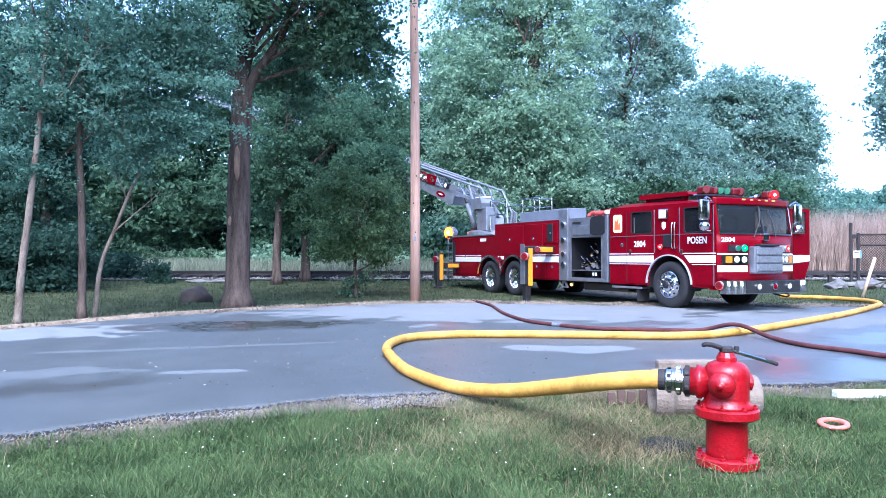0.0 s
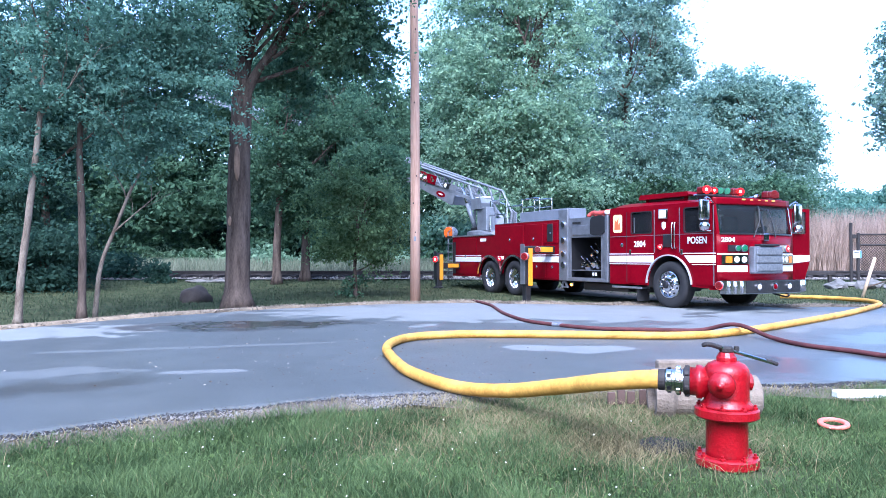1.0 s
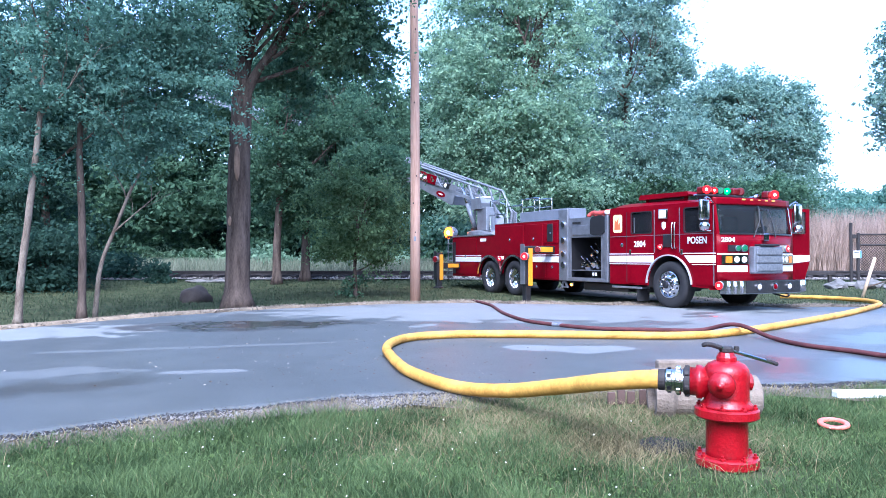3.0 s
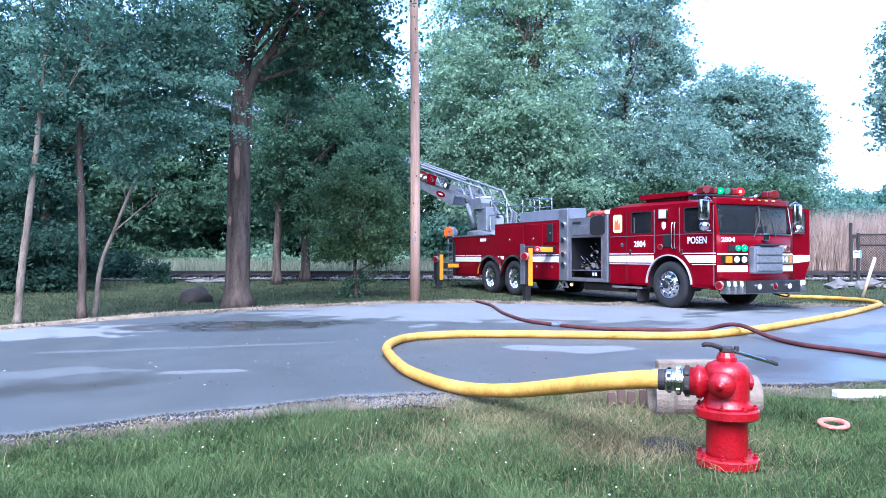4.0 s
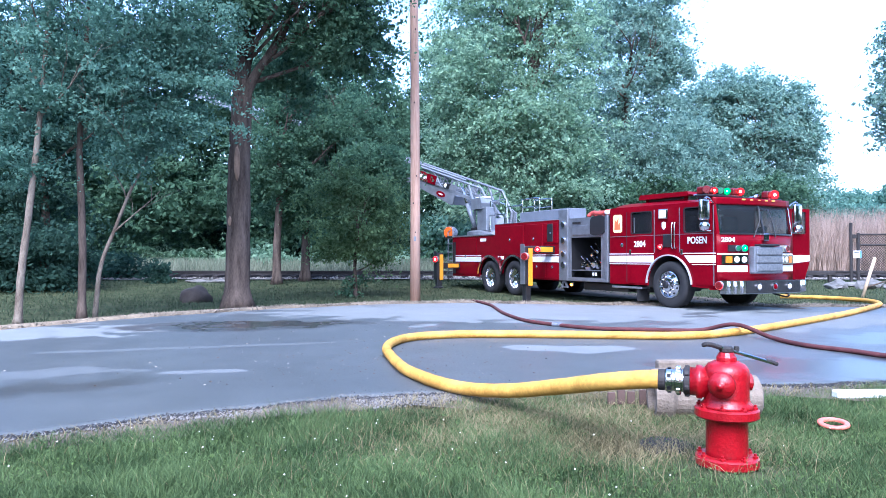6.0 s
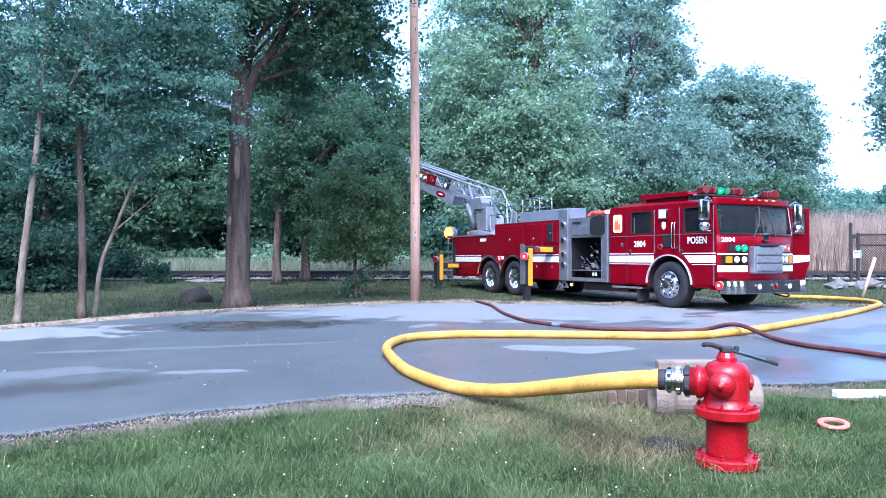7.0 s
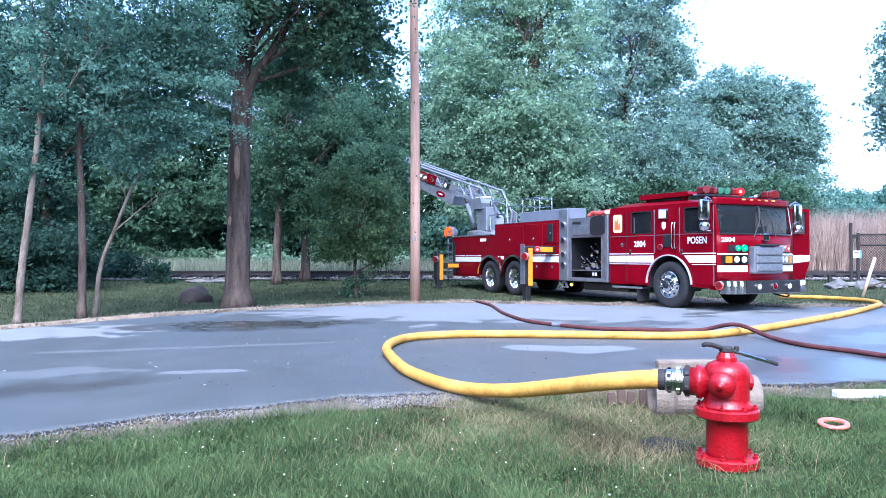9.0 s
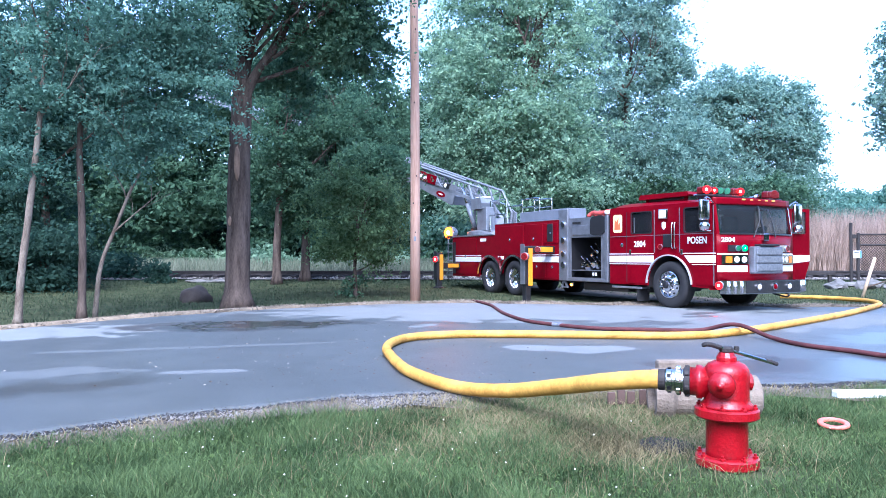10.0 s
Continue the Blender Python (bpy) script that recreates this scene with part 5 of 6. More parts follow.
def pump_bay():
    x0, x1 = -4.02, -2.06
    hole = rect(-3.58, -2.36, 0.62, 1.68, 0.02)
    part("pump_panel", plate(rect(x0, x1, 0.52, 2.2, 0.02), [hole], 0.03, Matrix.Translation((0, -W - 0.002, 0)) @ SIDE), ALU, truck, "brushed metal pump panel")
    part("pump_column", box(x0 - 0.02, -3.66, -W - 0.05, -W - 0.004, 0.52, 2.46, 0.015), ALU, truck)
    part("pump_column", box(-2.16, -2.05, -W - 0.06, -W - 0.004, 0.52, 2.22, 0.012), ALU, truck)
    part("pump_shelf", box(-3.66, -2.16, -W - 0.04, -W - 0.004, 0.52, 0.60, 0.01), ALU, truck)
    bay = bmesh.new()
    box(-3.62, -3.59, -W + 0.03, -0.3, 0.6, 1.7, 0, 1, bay)
    box(-2.35, -2.32, -W + 0.03, -0.3, 0.6, 1.7, 0, 1, bay)
    box(-3.62, -2.32, -W + 0.03, -0.3, 0.585, 0.62, 0, 1, bay)
    box(-3.62, -2.32, -W + 0.03, -0.3, 1.68, 1.71, 0, 1, bay)
    box(-3.62, -2.32, -0.33, -0.3, 0.6, 1.7, 0, 1, bay)
    part("bay_lining", bay, BLACK, truck, "dark open pump compartment")
    part("pump_roof", box(x0, x1, -W + 0.03, W, 2.17, 2.2), ALU, truck)
    part("pump_far_side", box(x0, x1, W - 0.04, W, 0.52, 2.18), RED, truck)
    part("pump_divider", box(-2.06, -2.03, -W, W, 0.5, 2.2), BLACK, truck)
    # fittings in the bay
    for k, (x, z, r) in enumerate(((-3.35, 0.98, 0.06), (-3.12, 0.92, 0.085), (-2.92, 0.99, 0.07), (-2.72, 0.96, 0.075), (-2.95, 1.24, 0.05), (-2.78, 1.32, 0.04))):
        part("outlet", lathe([(r, 0), (r, 0.1), (r * 1.2, 0.11), (r * 1.2, 0.16), (r * 0.7, 0.17)], 18, axis((x, -W + 0.35, z), (0.2 * (k % 3 - 1), -1, -0.2))), CHROME, truck, smooth=False)
        part("valve_lever", rod((x, -W + 0.3, z + 0.08), (x + 0.06, -W + 0.12, z + 0.2), 0.012, 8), CHROME, truck)
    part("bay_shelf", box(-3.58, -2.36, -W + 0.01, -W + 0.4, 0.80, 0.82), ALU, truck)
    for x in (-2.66, -2.56):
        part("label_bar", box(x - 0.03, x + 0.03, -W - 0.005, -W + 0.005, 0.68, 0.76), WHITE, truck)
    # gauges on the column and upper panel
    for z in (2.05, 1.62, 1.25, 0.95):
        g = part("gauge", lathe([(0.085, 0), (0.085, 0.03), (0.07, 0.035)], 20, axis((-3.84, -W - 0.05, z), (0, -1, 0))), CHROME, truck)
        part("dial", lathe([(0.062, 0.03), (0.062, 0.037)], 16, axis((-3.84, -W - 0.05, z), (0, -1, 0))), BLACK, g)
    part("control_handle", box(-3.46, -3.12, -W - 0.05, -W - 0.03, 2.04, 2.1, 0.01), BLACK, truck)
    part("control_box", box(-3.5, -2.72, -W - 0.025, -W - 0.004, 1.74, 2.0, 0.01), ALU, truck)
    # rolled hose cover in the upper opening
    part("reel_cover", plate([(-2.74, 1.76), (-2.6, 1.72), (-2.3, 1.74), (-2.18, 1.8), (-2.18, 2.18), (-2.3, 2.22), (-2.66, 2.2), (-2.74, 2.12)], [], 0.05, Matrix.Translation((0, -W - 0.045, 0)) @ SIDE), BLACK, truck, "black fabric cover")
    tube_r = bmesh.new()
    for k in range(6):
        y = -1.02 + 0.15 * k
        tube(spline([(-3.1 + 0.08 * (k % 3), y, 2.24), (-2.95, y + 0.05, 2.33), (-2.6, y, 2.29 + 0.03 * (k % 2)), (-2.3, y + 0.04, 2.34), (-2.16, y, 2.25)], 5), 0.055, 8, tube_r)
    part("folded_hose", tube_r, mat("red_hose", (0.4, 0.05, 0.04), 0.7), truck, "red hose folded on top", smooth=True)
    part("cab_lamp", box(-2.2, -2.06, -W - 0.03, -W + 0.1, 2.24, 2.34, 0.02), WHITE, truck)


pump_bay()


def body():
    out = [(-4.04, 0.52), (-4.04, 2.19), (-7.41, 2.19), (-7.41, 1.87), (-10.15, 1.86), (-10.15, 0.52), *arc(-7.74, 0.53, 0.64, 180, 12, 12), *arc(-6.36, 0.53, 0.64, 168, 0, 12)]
    part("body_side", plate(out, [], 0.04, RIGHT), RED, truck)
    part("body_side", plate(out, [], 0.04, LEFT), RED, truck)
    part("body_top", box(-7.41, -4.04, -W, W, 2.19, 2.215, 0.005, 1), ALU, truck)
    part("deck", box(-10.2, -7.41, -W - 0.02, W + 0.02, 1.865, 1.91, 0.01), PLATE, truck, "tread plate deck")
    part("body_step", box(-7.43, -7.40, -W + 0.04, W - 0.04, 1.9, 2.19), RED, truck)
    part("body_back", box(-10.18, -10.15, -W, W, 0.52, 1.86), RED, truck)
    part("body_front", box(-4.07, -4.04, -W + 0.04, W - 0.04, 0.6, 2.18), ALU, truck)
    for x0, x1, z0, z1 in ((-7.3, -5.8, 1.26, 2.12), (-5.74, -4.85, 1.26, 2.12), (-4.8, -4.15, 1.55, 2.12), (-5.55, -4.72, 0.56, 1.2), (-4.68, -4.1, 0.56, 1.2), (-9.95, -8.55, 0.6, 1.8)):
        d = part("locker_door", box(x0, x1, -W - 0.016, -W + 0.004, z0, z1, 0.006, 1), RED, truck)
        part("handle", lathe([(0.045, 0), (0.045, 0.01), (0.02, 0.025)], 14, axis(((x0 + x1) / 2, -W - 0.014, (z0 + z1) / 2), (0, -1, 0))), CHROME, d)
    part("louvre", box(-4.62, -4.36, -W - 0.03, -W - 0.005, 1.6, 2.1, 0.01), BLACK, truck)
    part("column_panel", box(-10.15, -9.97, -W - 0.012, -W + 0.004, 0.6, 1.7, 0.004, 1), BLACK, truck)
    for x0, x1 in ((-9.95, -8.25), (-5.6, -4.1)):
        part("stripe", box(x0, x1, -W - 0.024, -W - 0.002, 1.02, 1.18), STRIPE, truck)
        part("thin_stripe", box(x0, x1, -W - 0.024, -W - 0.002, 1.215, 1.235), STRIPE, truck)
    part("stripe", box(-7.2, -6.9, -W - 0.024, -W - 0.002, 1.1, 1.2), STRIPE, truck)
    for x in (-6.36, -7.74):
        part("arch_trim", plate(arc(x, 0.53, 0.71, 172, 8, 20) + arc(x, 0.53, 0.64, 8, 172, 20), [], 0.06, Matrix.Translation((0, -W - 0.04, 0)) @ SIDE), CHROME, truck)
    part("label_bar", box(-8.3, -7.95, -W - 0.01, -W + 0.002, 1.68, 1.78), WHITE, truck)
    # covered hose bed and rails on top
    part("hose_bed", box(-6.3, -3.9, -1.02, -0.42, 2.21, 2.52, 0.02), GREY, truck, "grey metal hose bed cover")
    for y in (-0.9, -0.45):
        part("handrail", tube(spline([(-6.35, y, 2.2), (-6.35, y, 2.84), (-6.3, y, 2.92), (-5.55, y, 2.92), (-5.47, y, 2.84), (-5.47, y, 2.5)], 5), 0.022, 8), CHROME, truck, smooth=True)
        part("handrail", tube([(-6.35, y, 2.68), (-5.47, y, 2.68)], 0.018, 8), CHROME, truck)
    part("handrail", tube([(-7.2, -0.9, 2.2), (-7.2, -0.9, 2.76), (-6.35, -0.9, 2.76)], 0.022, 8), CHROME, truck)
    # tail: ladder to the deck, lamp guard
    for x in (-10.3, -10.72):
        part("tail_rail", tube(spline([(x, -1.12, 0.6), (x, -1.12, 1.9), (x - 0.02, -1.12, 2.05), (x + 0.1, -1.1, 2.12)], 5), 0.022, 8), ALU, truck, smooth=True)
    for z in (0.75, 1.05, 1.35, 1.65):
        part("tail_step", box(-10.72, -10.3, -1.18, -1.0, z - 0.02, z + 0.02, 0.006, 1), ALU, truck)
    part("tail_platform", box(-10.9, -10.18, -1.1, 1.1, 0.52, 0.62, 0.02), PLATE, truck)
    part("tail_panel", box(-10.45, -10.2, -1.1, -0.7, 0.62, 1.8, 0.02), ALU, truck)


body()


def outrigger(x, y, top, low, foot, bz, housing):
    """A beam that slides out of the body and the jack on its end."""
    o = empty("outrigger", Matrix.Translation((x, 0, 0)))
    o.parent = truck
    part("beam", box(-0.11, 0.11, y + 0.1, -W + 0.3, bz - 0.1, bz + 0.1, 0.02), BLACK, o)
    part("beam_marking", box(0.112, 0.12, y + 0.3, -W - 0.08, bz - 0.065, bz + 0.065, 0.004, 1), YELLOW, o, "yellow reflective strip")
    part("jack_housing", box(-0.11, 0.11, y - 0.13, y + 0.13, low, top, 0.02), BLACK, o)
    part("jack_plate", box(-0.1, 0.1, y - 0.142, y - 0.132, low + 0.02, top + 0.06, 0.004, 1), housing, o)
    part("jack_marking", box(0.112, 0.122, y - 0.02, y + 0.12, low - 0.02, top - 0.06, 0.004, 1), YELLOW, o, "yellow reflective strip")
    part("jack_leg", box(-0.085, 0.085, y - 0.085, y + 0.085, foot + 0.05, low + 0.02, 0.015), BLACK, o)
    part("foot", lathe([(0.19, foot), (0.19, foot + 0.03), (0.09, foot + 0.06), (0.09, foot + 0.1)], 20, Matrix.Translation((0, y, 0))), BLACK, o)


outrigger(-4.4, -2.1, 1.46, 0.40, -0.13, 1.37, ALU)
outrigger(-9.75, -2.02, 1.32, 0.42, 0.12, 0.88, BLACK)


# ---------- ladder ----------
def ladder():
    inv = TRUCK.inverted()
    p0 = inv @ Vector((2.15, 24.0, 2.70))
    d = (inv.to_3x3() @ Vector((-2.99, 3.0, 1.42))).normalized()
    y = Vector((0, 0, 1)).cross(d).normalized()
    z = d.cross(y)
    m = Matrix((d, y, z)).transposed().to_4x4()
    m.translation = p0
    lad = empty("ladder", m)
    lad.parent = truck
    for k, (a, b, w, low, h) in enumerate(((0.85, 9.0, 1.05, 0.16, 0.62), (2.6, 14.5, 0.88, 0.1, 0.56), (8.0, 19.5, 0.74, 0.1, 0.52), (13.5, 24.0, 0.62, 0.12, 0.48))):
        bm = bmesh.new()
        n = int((b - a) / 0.62)
        for s in (-1, 1):
            y = s * w / 2
            box(a, b, y - 0.035, y + 0.035, low - 0.05, low + 0.06, 0, 1, bm)
            tube([(a, y, h), (b, y, h)], 0.042, 8, bm)
            for i in range(n):
                x, nx = (a + 0.05 + j * (b - a - 0.1) / n for j in (i, i + 1))
                rod((x, y, low), (x, y, h), 0.022, 6, bm)
                rod((x, y, low if i % 2 else h), (nx, y, h if i % 2 else low), 0.018, 6, bm)
        for i in range(int((b - a) / 0.36)):
            x = a + 0.1 + i * 0.36
            rod((x, -w / 2, low + 0.02), (x, w / 2, low + 0.02), 0.02, 6, bm)
        part("ladder_section", bm, LADDER_PAINT, lad)
    # deep side plates and the red name panel on the base section
    deep = [(2.05, -0.3), (4.3, -0.09), (9.0, -0.03), (9.0, 0.1), (4.3, 0.14), (2.7, 0.2), (2.25, 0.42), (2.0, 0.42)]
    for y in (0.53, -0.56):
        part("side_plate", plate(deep, [], 0.03, Matrix.Translation((0, y, 0)) @ SIDE), LADDER_PAINT, lad)
    part("underside_beam", plate([(2.1, -0.28), (4.3, -0.08), (9.0, -0.02), (9.0, 0.03), (2.1, 0.03)], [], 0.9, Matrix.Translation((0, -0.45, 0)) @ SIDE), GREY, lad)
    badge = part("oval_badge", lathe([(1.0, 0), (1.0, 0.006)], 24, Matrix.Translation((2.72, 0.562, -0.06)) @ Matrix.Rotation(radians(-90), 4, "X") @ Matrix.Diagonal((0.24, 0.1, 1, 1))), RED, lad, "red oval badge")
    part("label_bar", box(2.62, 2.82, 0.569, 0.573, -0.085, -0.035), WHITE, badge)
    pn = part("name_panel", box(3.1, 5.1, 0.565, 0.585, 0.17, 0.5, 0.01), RED, lad, "red panel with white bars")
    for x in (3.6, 3.85):
        part("label_bar", box(x, x + 0.16, 0.586, 0.592, 0.26, 0.4), WHITE, pn)
    part("ladder_lamp", lathe([(0.06, 0), (0.075, 0.05), (0.02, 0.06)], 14, axis((2.55, 0.56, 0.3), (-0.3, 1, 0))), WHITE, lad)
    part("ladder_lamp", box(2.38, 2.68, 0.5, 0.6, 0.22, 0.4, 0.02), BLACK, lad)
    # struts and rails at the heel
    for y in (-0.54, 0.54):
        part("heel_strut", tube([(0.87, y, 0.62), (0.2, y, 0.0), (0.12, y, -0.45)], 0.04, 8), LADDER_PAINT, lad)
        part("heel_strut", tube([(1.5, y, 0.58), (0.95, y, -0.1), (0.85, y, -0.6)], 0.045, 8), LADDER_PAINT, lad)
        part("heel_rail", tube([(1.3, y, 0.2), (0.4, y, 0.2)], 0.025, 8), CHROME, lad)
    # turntable
    tx, ty = -9.1, 0.0
    part("turntable", lathe([(1.05, 1.9), (1.1, 1.93), (1.1, 2.03), (1.0, 2.08)], 40, Matrix.Translation((tx, ty, 0))), PLATE, truck, smooth=False)
    part("pedestal", lathe([(0.5, 2.05), (0.4, 2.15), (0.34, 2.5)], 24, Matrix.Translation((tx, ty, 0))), GREY, truck, smooth=True)
    cn = part("control_console", box(-9.02, -8.42, -0.93, -0.62, 2.05, 2.85, 0.03), LADDER_PAINT, truck)
    part("console_head", plate([(-9.3, 2.78), (-8.66, 2.8), (-8.6, 2.98), (-8.7, 3.18), (-9.3, 3.16)], [], 0.42, Matrix.Translation((0, -1.0, 0)) @ SIDE), LADDER_PAINT, cn)
    part("console_visor", box(-9.28, -8.66, -0.86, -0.6, 3.16, 3.22, 0.015), WHITE, cn)
    q = lambda lx, ly, lz: m @ Vector((lx, ly, lz))
    for s in (-1, 1):
        base = Vector((-9.45, s * 0.72, 2.12))
        tip = q(1.85, -s * 0.48, 0.42)
        part("lift_cylinder", rod(base, base.lerp(tip, 0.6), 0.085, 16), LADDER_PAINT, truck, smooth=True)
        part("piston", rod(base.lerp(tip, 0.55), tip, 0.055, 14), CHROME, truck, smooth=True)
        part("cylinder_mount", box(base.x - 0.16, base.x + 0.16, base.y - 0.12, base.y + 0.12, 2.03, 2.2, 0.03), BLACK, truck)
        part("heel_bracket", plate([(-9.3, 2.05), (-8.7, 2.05), (-8.72, 2.7), (-9.0, 2.85)], [], 0.05, Matrix.Translation((0, s * 0.45, 0)) @ SIDE), LADDER_PAINT, truck)
    for pts in (((-8.5, -0.7, 2.0), (-8.5, -0.7, 3.05), (-7.65, -0.65, 3.05), (-7.65, -0.65, 2.2)), ((-8.3, -0.85, 2.0), (-8.3, -0.85, 2.55), (-7.5, -0.8, 2.55), (-7.5, -0.8, 2.2))):
        part("turntable_rail", tube(pts, 0.025, 8), CHROME, truck)


ladder()


# ---------- warning lights: each has a lamp that swivels in its housing, bright on one face ----------
GLOWS = {
    "red": (glow("red_lamp", (1.0, 0.001, 0.0), 3.0), glow("red_lamp_core", (1.0, 0.03, 0.012), 130.0)),
    "amber": (glow("amber_lamp", (1.0, 0.12, 0.0), 4.0), glow("amber_lamp_core", (1.0, 0.17, 0.005), 190.0)),
    "green": (glow("green_lamp", (0.0, 0.6, 0.1), 0.5), glow("green_lamp_core", (0.2, 0.9, 0.4), 3.0)),
}
PLASTIC = {"red": mat("red_plastic", (0.1, 0.003, 0.005), 0.3), "amber": mat("amber_plastic", (0.5, 0.1, 0.01), 0.25), "green": mat("green_plastic", (0.02, 0.12, 0.06), 0.25)}
TIMES = (0.0, 0.25, 0.5, 0.75, 1.0, 1.25, 1.5, 1.75, 2.0, 2.25, 2.5, 2.8, 3.1, 3.4, 3.7, 4.0, 4.25, 4.5, 4.75, 5.0, 5.25, 5.5, 5.8, 6.1, 6.4, 6.7,
         7.0, 7.25, 7.5, 7.75, 8.0, 8.25, 8.5, 8.75, 9.0, 9.25, 9.5, 9.75, 10.0)
SWIVELS = []


def flasher(p, facing, r, colour, pattern, housing="warning_light", parent=None, bezel=True):
    """pattern: one sign for each of TIMES, # for lit."""
    r = r * 1.12
    h = part(housing, lathe([(r * 1.0, -r * 1.2), (r * 1.13, -r * 1.2), (r * 1.13, -0.004), (r * 1.06, 0.0), (r * 1.03, -r * 1.1)], 20, axis(p, facing)), ALU if bezel else BLACK, parent or truck)
    bm = lathe([(r * 0.9, -r * 0.12), (r, -r * 0.02), (r, r * 0.02), (r * 0.6, r * 0.14), (r * 0.32, r * 0.17), (r * 0.02, r * 0.18)], 20)
    for f in bm.faces:
        zc, rc = f.calc_center_median().z, f.calc_center_median().xy.length
        f.material_index = 0 if zc < r * 0.01 else (2 if rc < r * 0.34 else 1)
    lamp = part("swivel_lamp", bm, [PLASTIC[colour], *GLOWS[colour]], h, colour + " flashing lamp")
    SWIVELS.append((lamp, axis(p, facing), pattern))
    return h


def lightbar():
    b = part("lightbar", box(0.5, 0.82, -1.02, 0.18, 2.47, 2.53, 0.02), BLACK, truck)
    part("lens_cover", box(0.52, 0.80, -1.0, -0.72, 2.53, 2.70, 0.04, 3), PLASTIC["red"], b, "red plastic lens")
    part("lens_cover", box(0.52, 0.72, -0.72, -0.12, 2.53, 2.68, 0.03, 3), mat("clear_lens", (0.12, 0.15, 0.16), 0.15), b, "clear grey lens")
    part("lens_cover", box(0.52, 0.80, -0.12, 0.16, 2.53, 2.70, 0.04, 3), PLASTIC["red"], b, "red plastic lens")
    f = (0.6, -0.8, 0)
    flasher((0.80, -0.98, 2.62), f, 0.075, "red",   "....##....#####..##......#.#..##....###", parent=b, bezel=False)
    flasher((0.80, -0.74, 2.61), f, 0.06, "red",    "....##.#.#.####..##.#.####.#..##.#.#..#", parent=b, bezel=False)
    flasher((0.80, -0.55, 2.61), f, 0.065, "green", "......#.###....##..###....#.##...#.#...", parent=b, bezel=False)
    flasher((0.80, -0.34, 2.61), f, 0.065, "green", "...#..####.####....#.#####..##.........", parent=b, bezel=False)
    flasher((0.80, 0.08, 2.62), f, 0.075, "red",    "..#.##.#.#.....##.#..#####.#.#..####..#", parent=b, bezel=False)
    c = part("roof_beacon", box(0.86, 1.1, 0.64, 1.1, 2.40, 2.47, 0.02), BLACK, truck)
    part("lens_cover", box(0.88, 1.06, 0.66, 1.08, 2.47, 2.64, 0.04, 3), PLASTIC["red"], c, "red plastic lens")
    flasher((1.09, 0.86, 2.56), (0.85, -0.5, 0), 0.085, "red", "#.##..##..#####....#.#####..#.####.#.#.", parent=c, bezel=False)


lightbar()
S = (0.25, -1, 0)
flasher((-0.30, -W - 0.04, 1.39), S, 0.048, "red",    "#.####.#...####..#########.#...#.#.#.#.")
flasher((1.37, -W - 0.06, 0.56), S, 0.07, "red",       ".#...#......###..#.#.##...##....##..###")
flasher((front_x(-0.62, 1.34) + 0.06, -0.62, 1.34), (1, -0.25, 0), 0.06, "green", "##....#.###....#.##..###..###.#.#.##..#")
flasher((front_x(-0.78, 1.34) + 0.06, -0.78, 1.34), (1, -0.25, 0), 0.05, "green", ".#.#.#....##...##.#.......##..##..##.#.")
flasher((front_x(0.82, 1.34) + 0.06, 0.82, 1.34), (1, 0.1, 0), 0.06, "red", "#.#.#.##..#####....##.....#.#.#.###.##.")
flasher((-7.05, -W - 0.06, 1.12), S, 0.06, "red",      "..#.##..##..###..####.....####..##.....")
flasher((-4.22, -2.1 - 0.2, 1.18), (0.5, -0.85, 0), 0.085, "red", "..##..#.##.####..##..#....###.#.##..##.")
flasher((-4.22, -1.86, 1.37), (0.7, -0.7, 0), 0.065, "red", ".......#..#....##..#######.#..##..#.##.")
flasher((-9.62, -2.02 - 0.2, 1.10), (0.45, -0.9, 0), 0.085, "red", ".#..#.##.#....#.#..#.#####..#.##....###")
flasher((-10.2, -1.2, 0.88), (0.3, -1, 0), 0.06, "red", ".#......##....#...#.#...##..##.....#..#")
flasher((-3.5, -W - 0.05, 0.42), S, 0.035, "amber",    "#" * 39)
tb = part("beacon_guard", tube(spline([(-10.5, -1.05, 1.9), (-10.52, -1.05, 2.18), (-10.6, -1.05, 2.26), (-10.95, -1.05, 2.26), (-11.03, -1.05, 2.18), (-11.05, -1.05, 1.9)], 5), 0.02, 8), ALU, truck, smooth=True)
part("beacon_base", box(-11.0, -10.55, -1.15, -0.85, 1.86, 1.94, 0.02), BLACK, tb)
part("lens_cover", lathe([(0.13, 1.94), (0.13, 2.08), (0.1, 2.14)], 20, Matrix.Translation((-10.8, -0.9, 0))), PLASTIC["amber"], tb, "amber plastic lens")
flasher((-10.72, -1.1, 2.05), (0.45, -0.9, 0), 0.18, "amber", "##.#..##.#.####....##.....#..#..##....#", parent=tb)


def motions():
    for lamp, m, pattern in SWIVELS:
        angle = 0 if pattern[0] == "#" else 180
        rows = [(0.0, m @ pose(0, 0, 0, angle))]
        for i in range(1, len(TIMES)):
            if pattern[i] != pattern[i - 1]:
                mid = round((TIMES[i - 1] + TIMES[i]) / 2 * FPS)
                for k in range(4):
                    rows.append(((mid - 1 + k) / FPS, m @ pose(0, 0, 0, angle + 60 * k)))
                angle += 180
        rows.append((10.0, m @ pose(0, 0, 0, angle)))
        walk(lamp, rows)


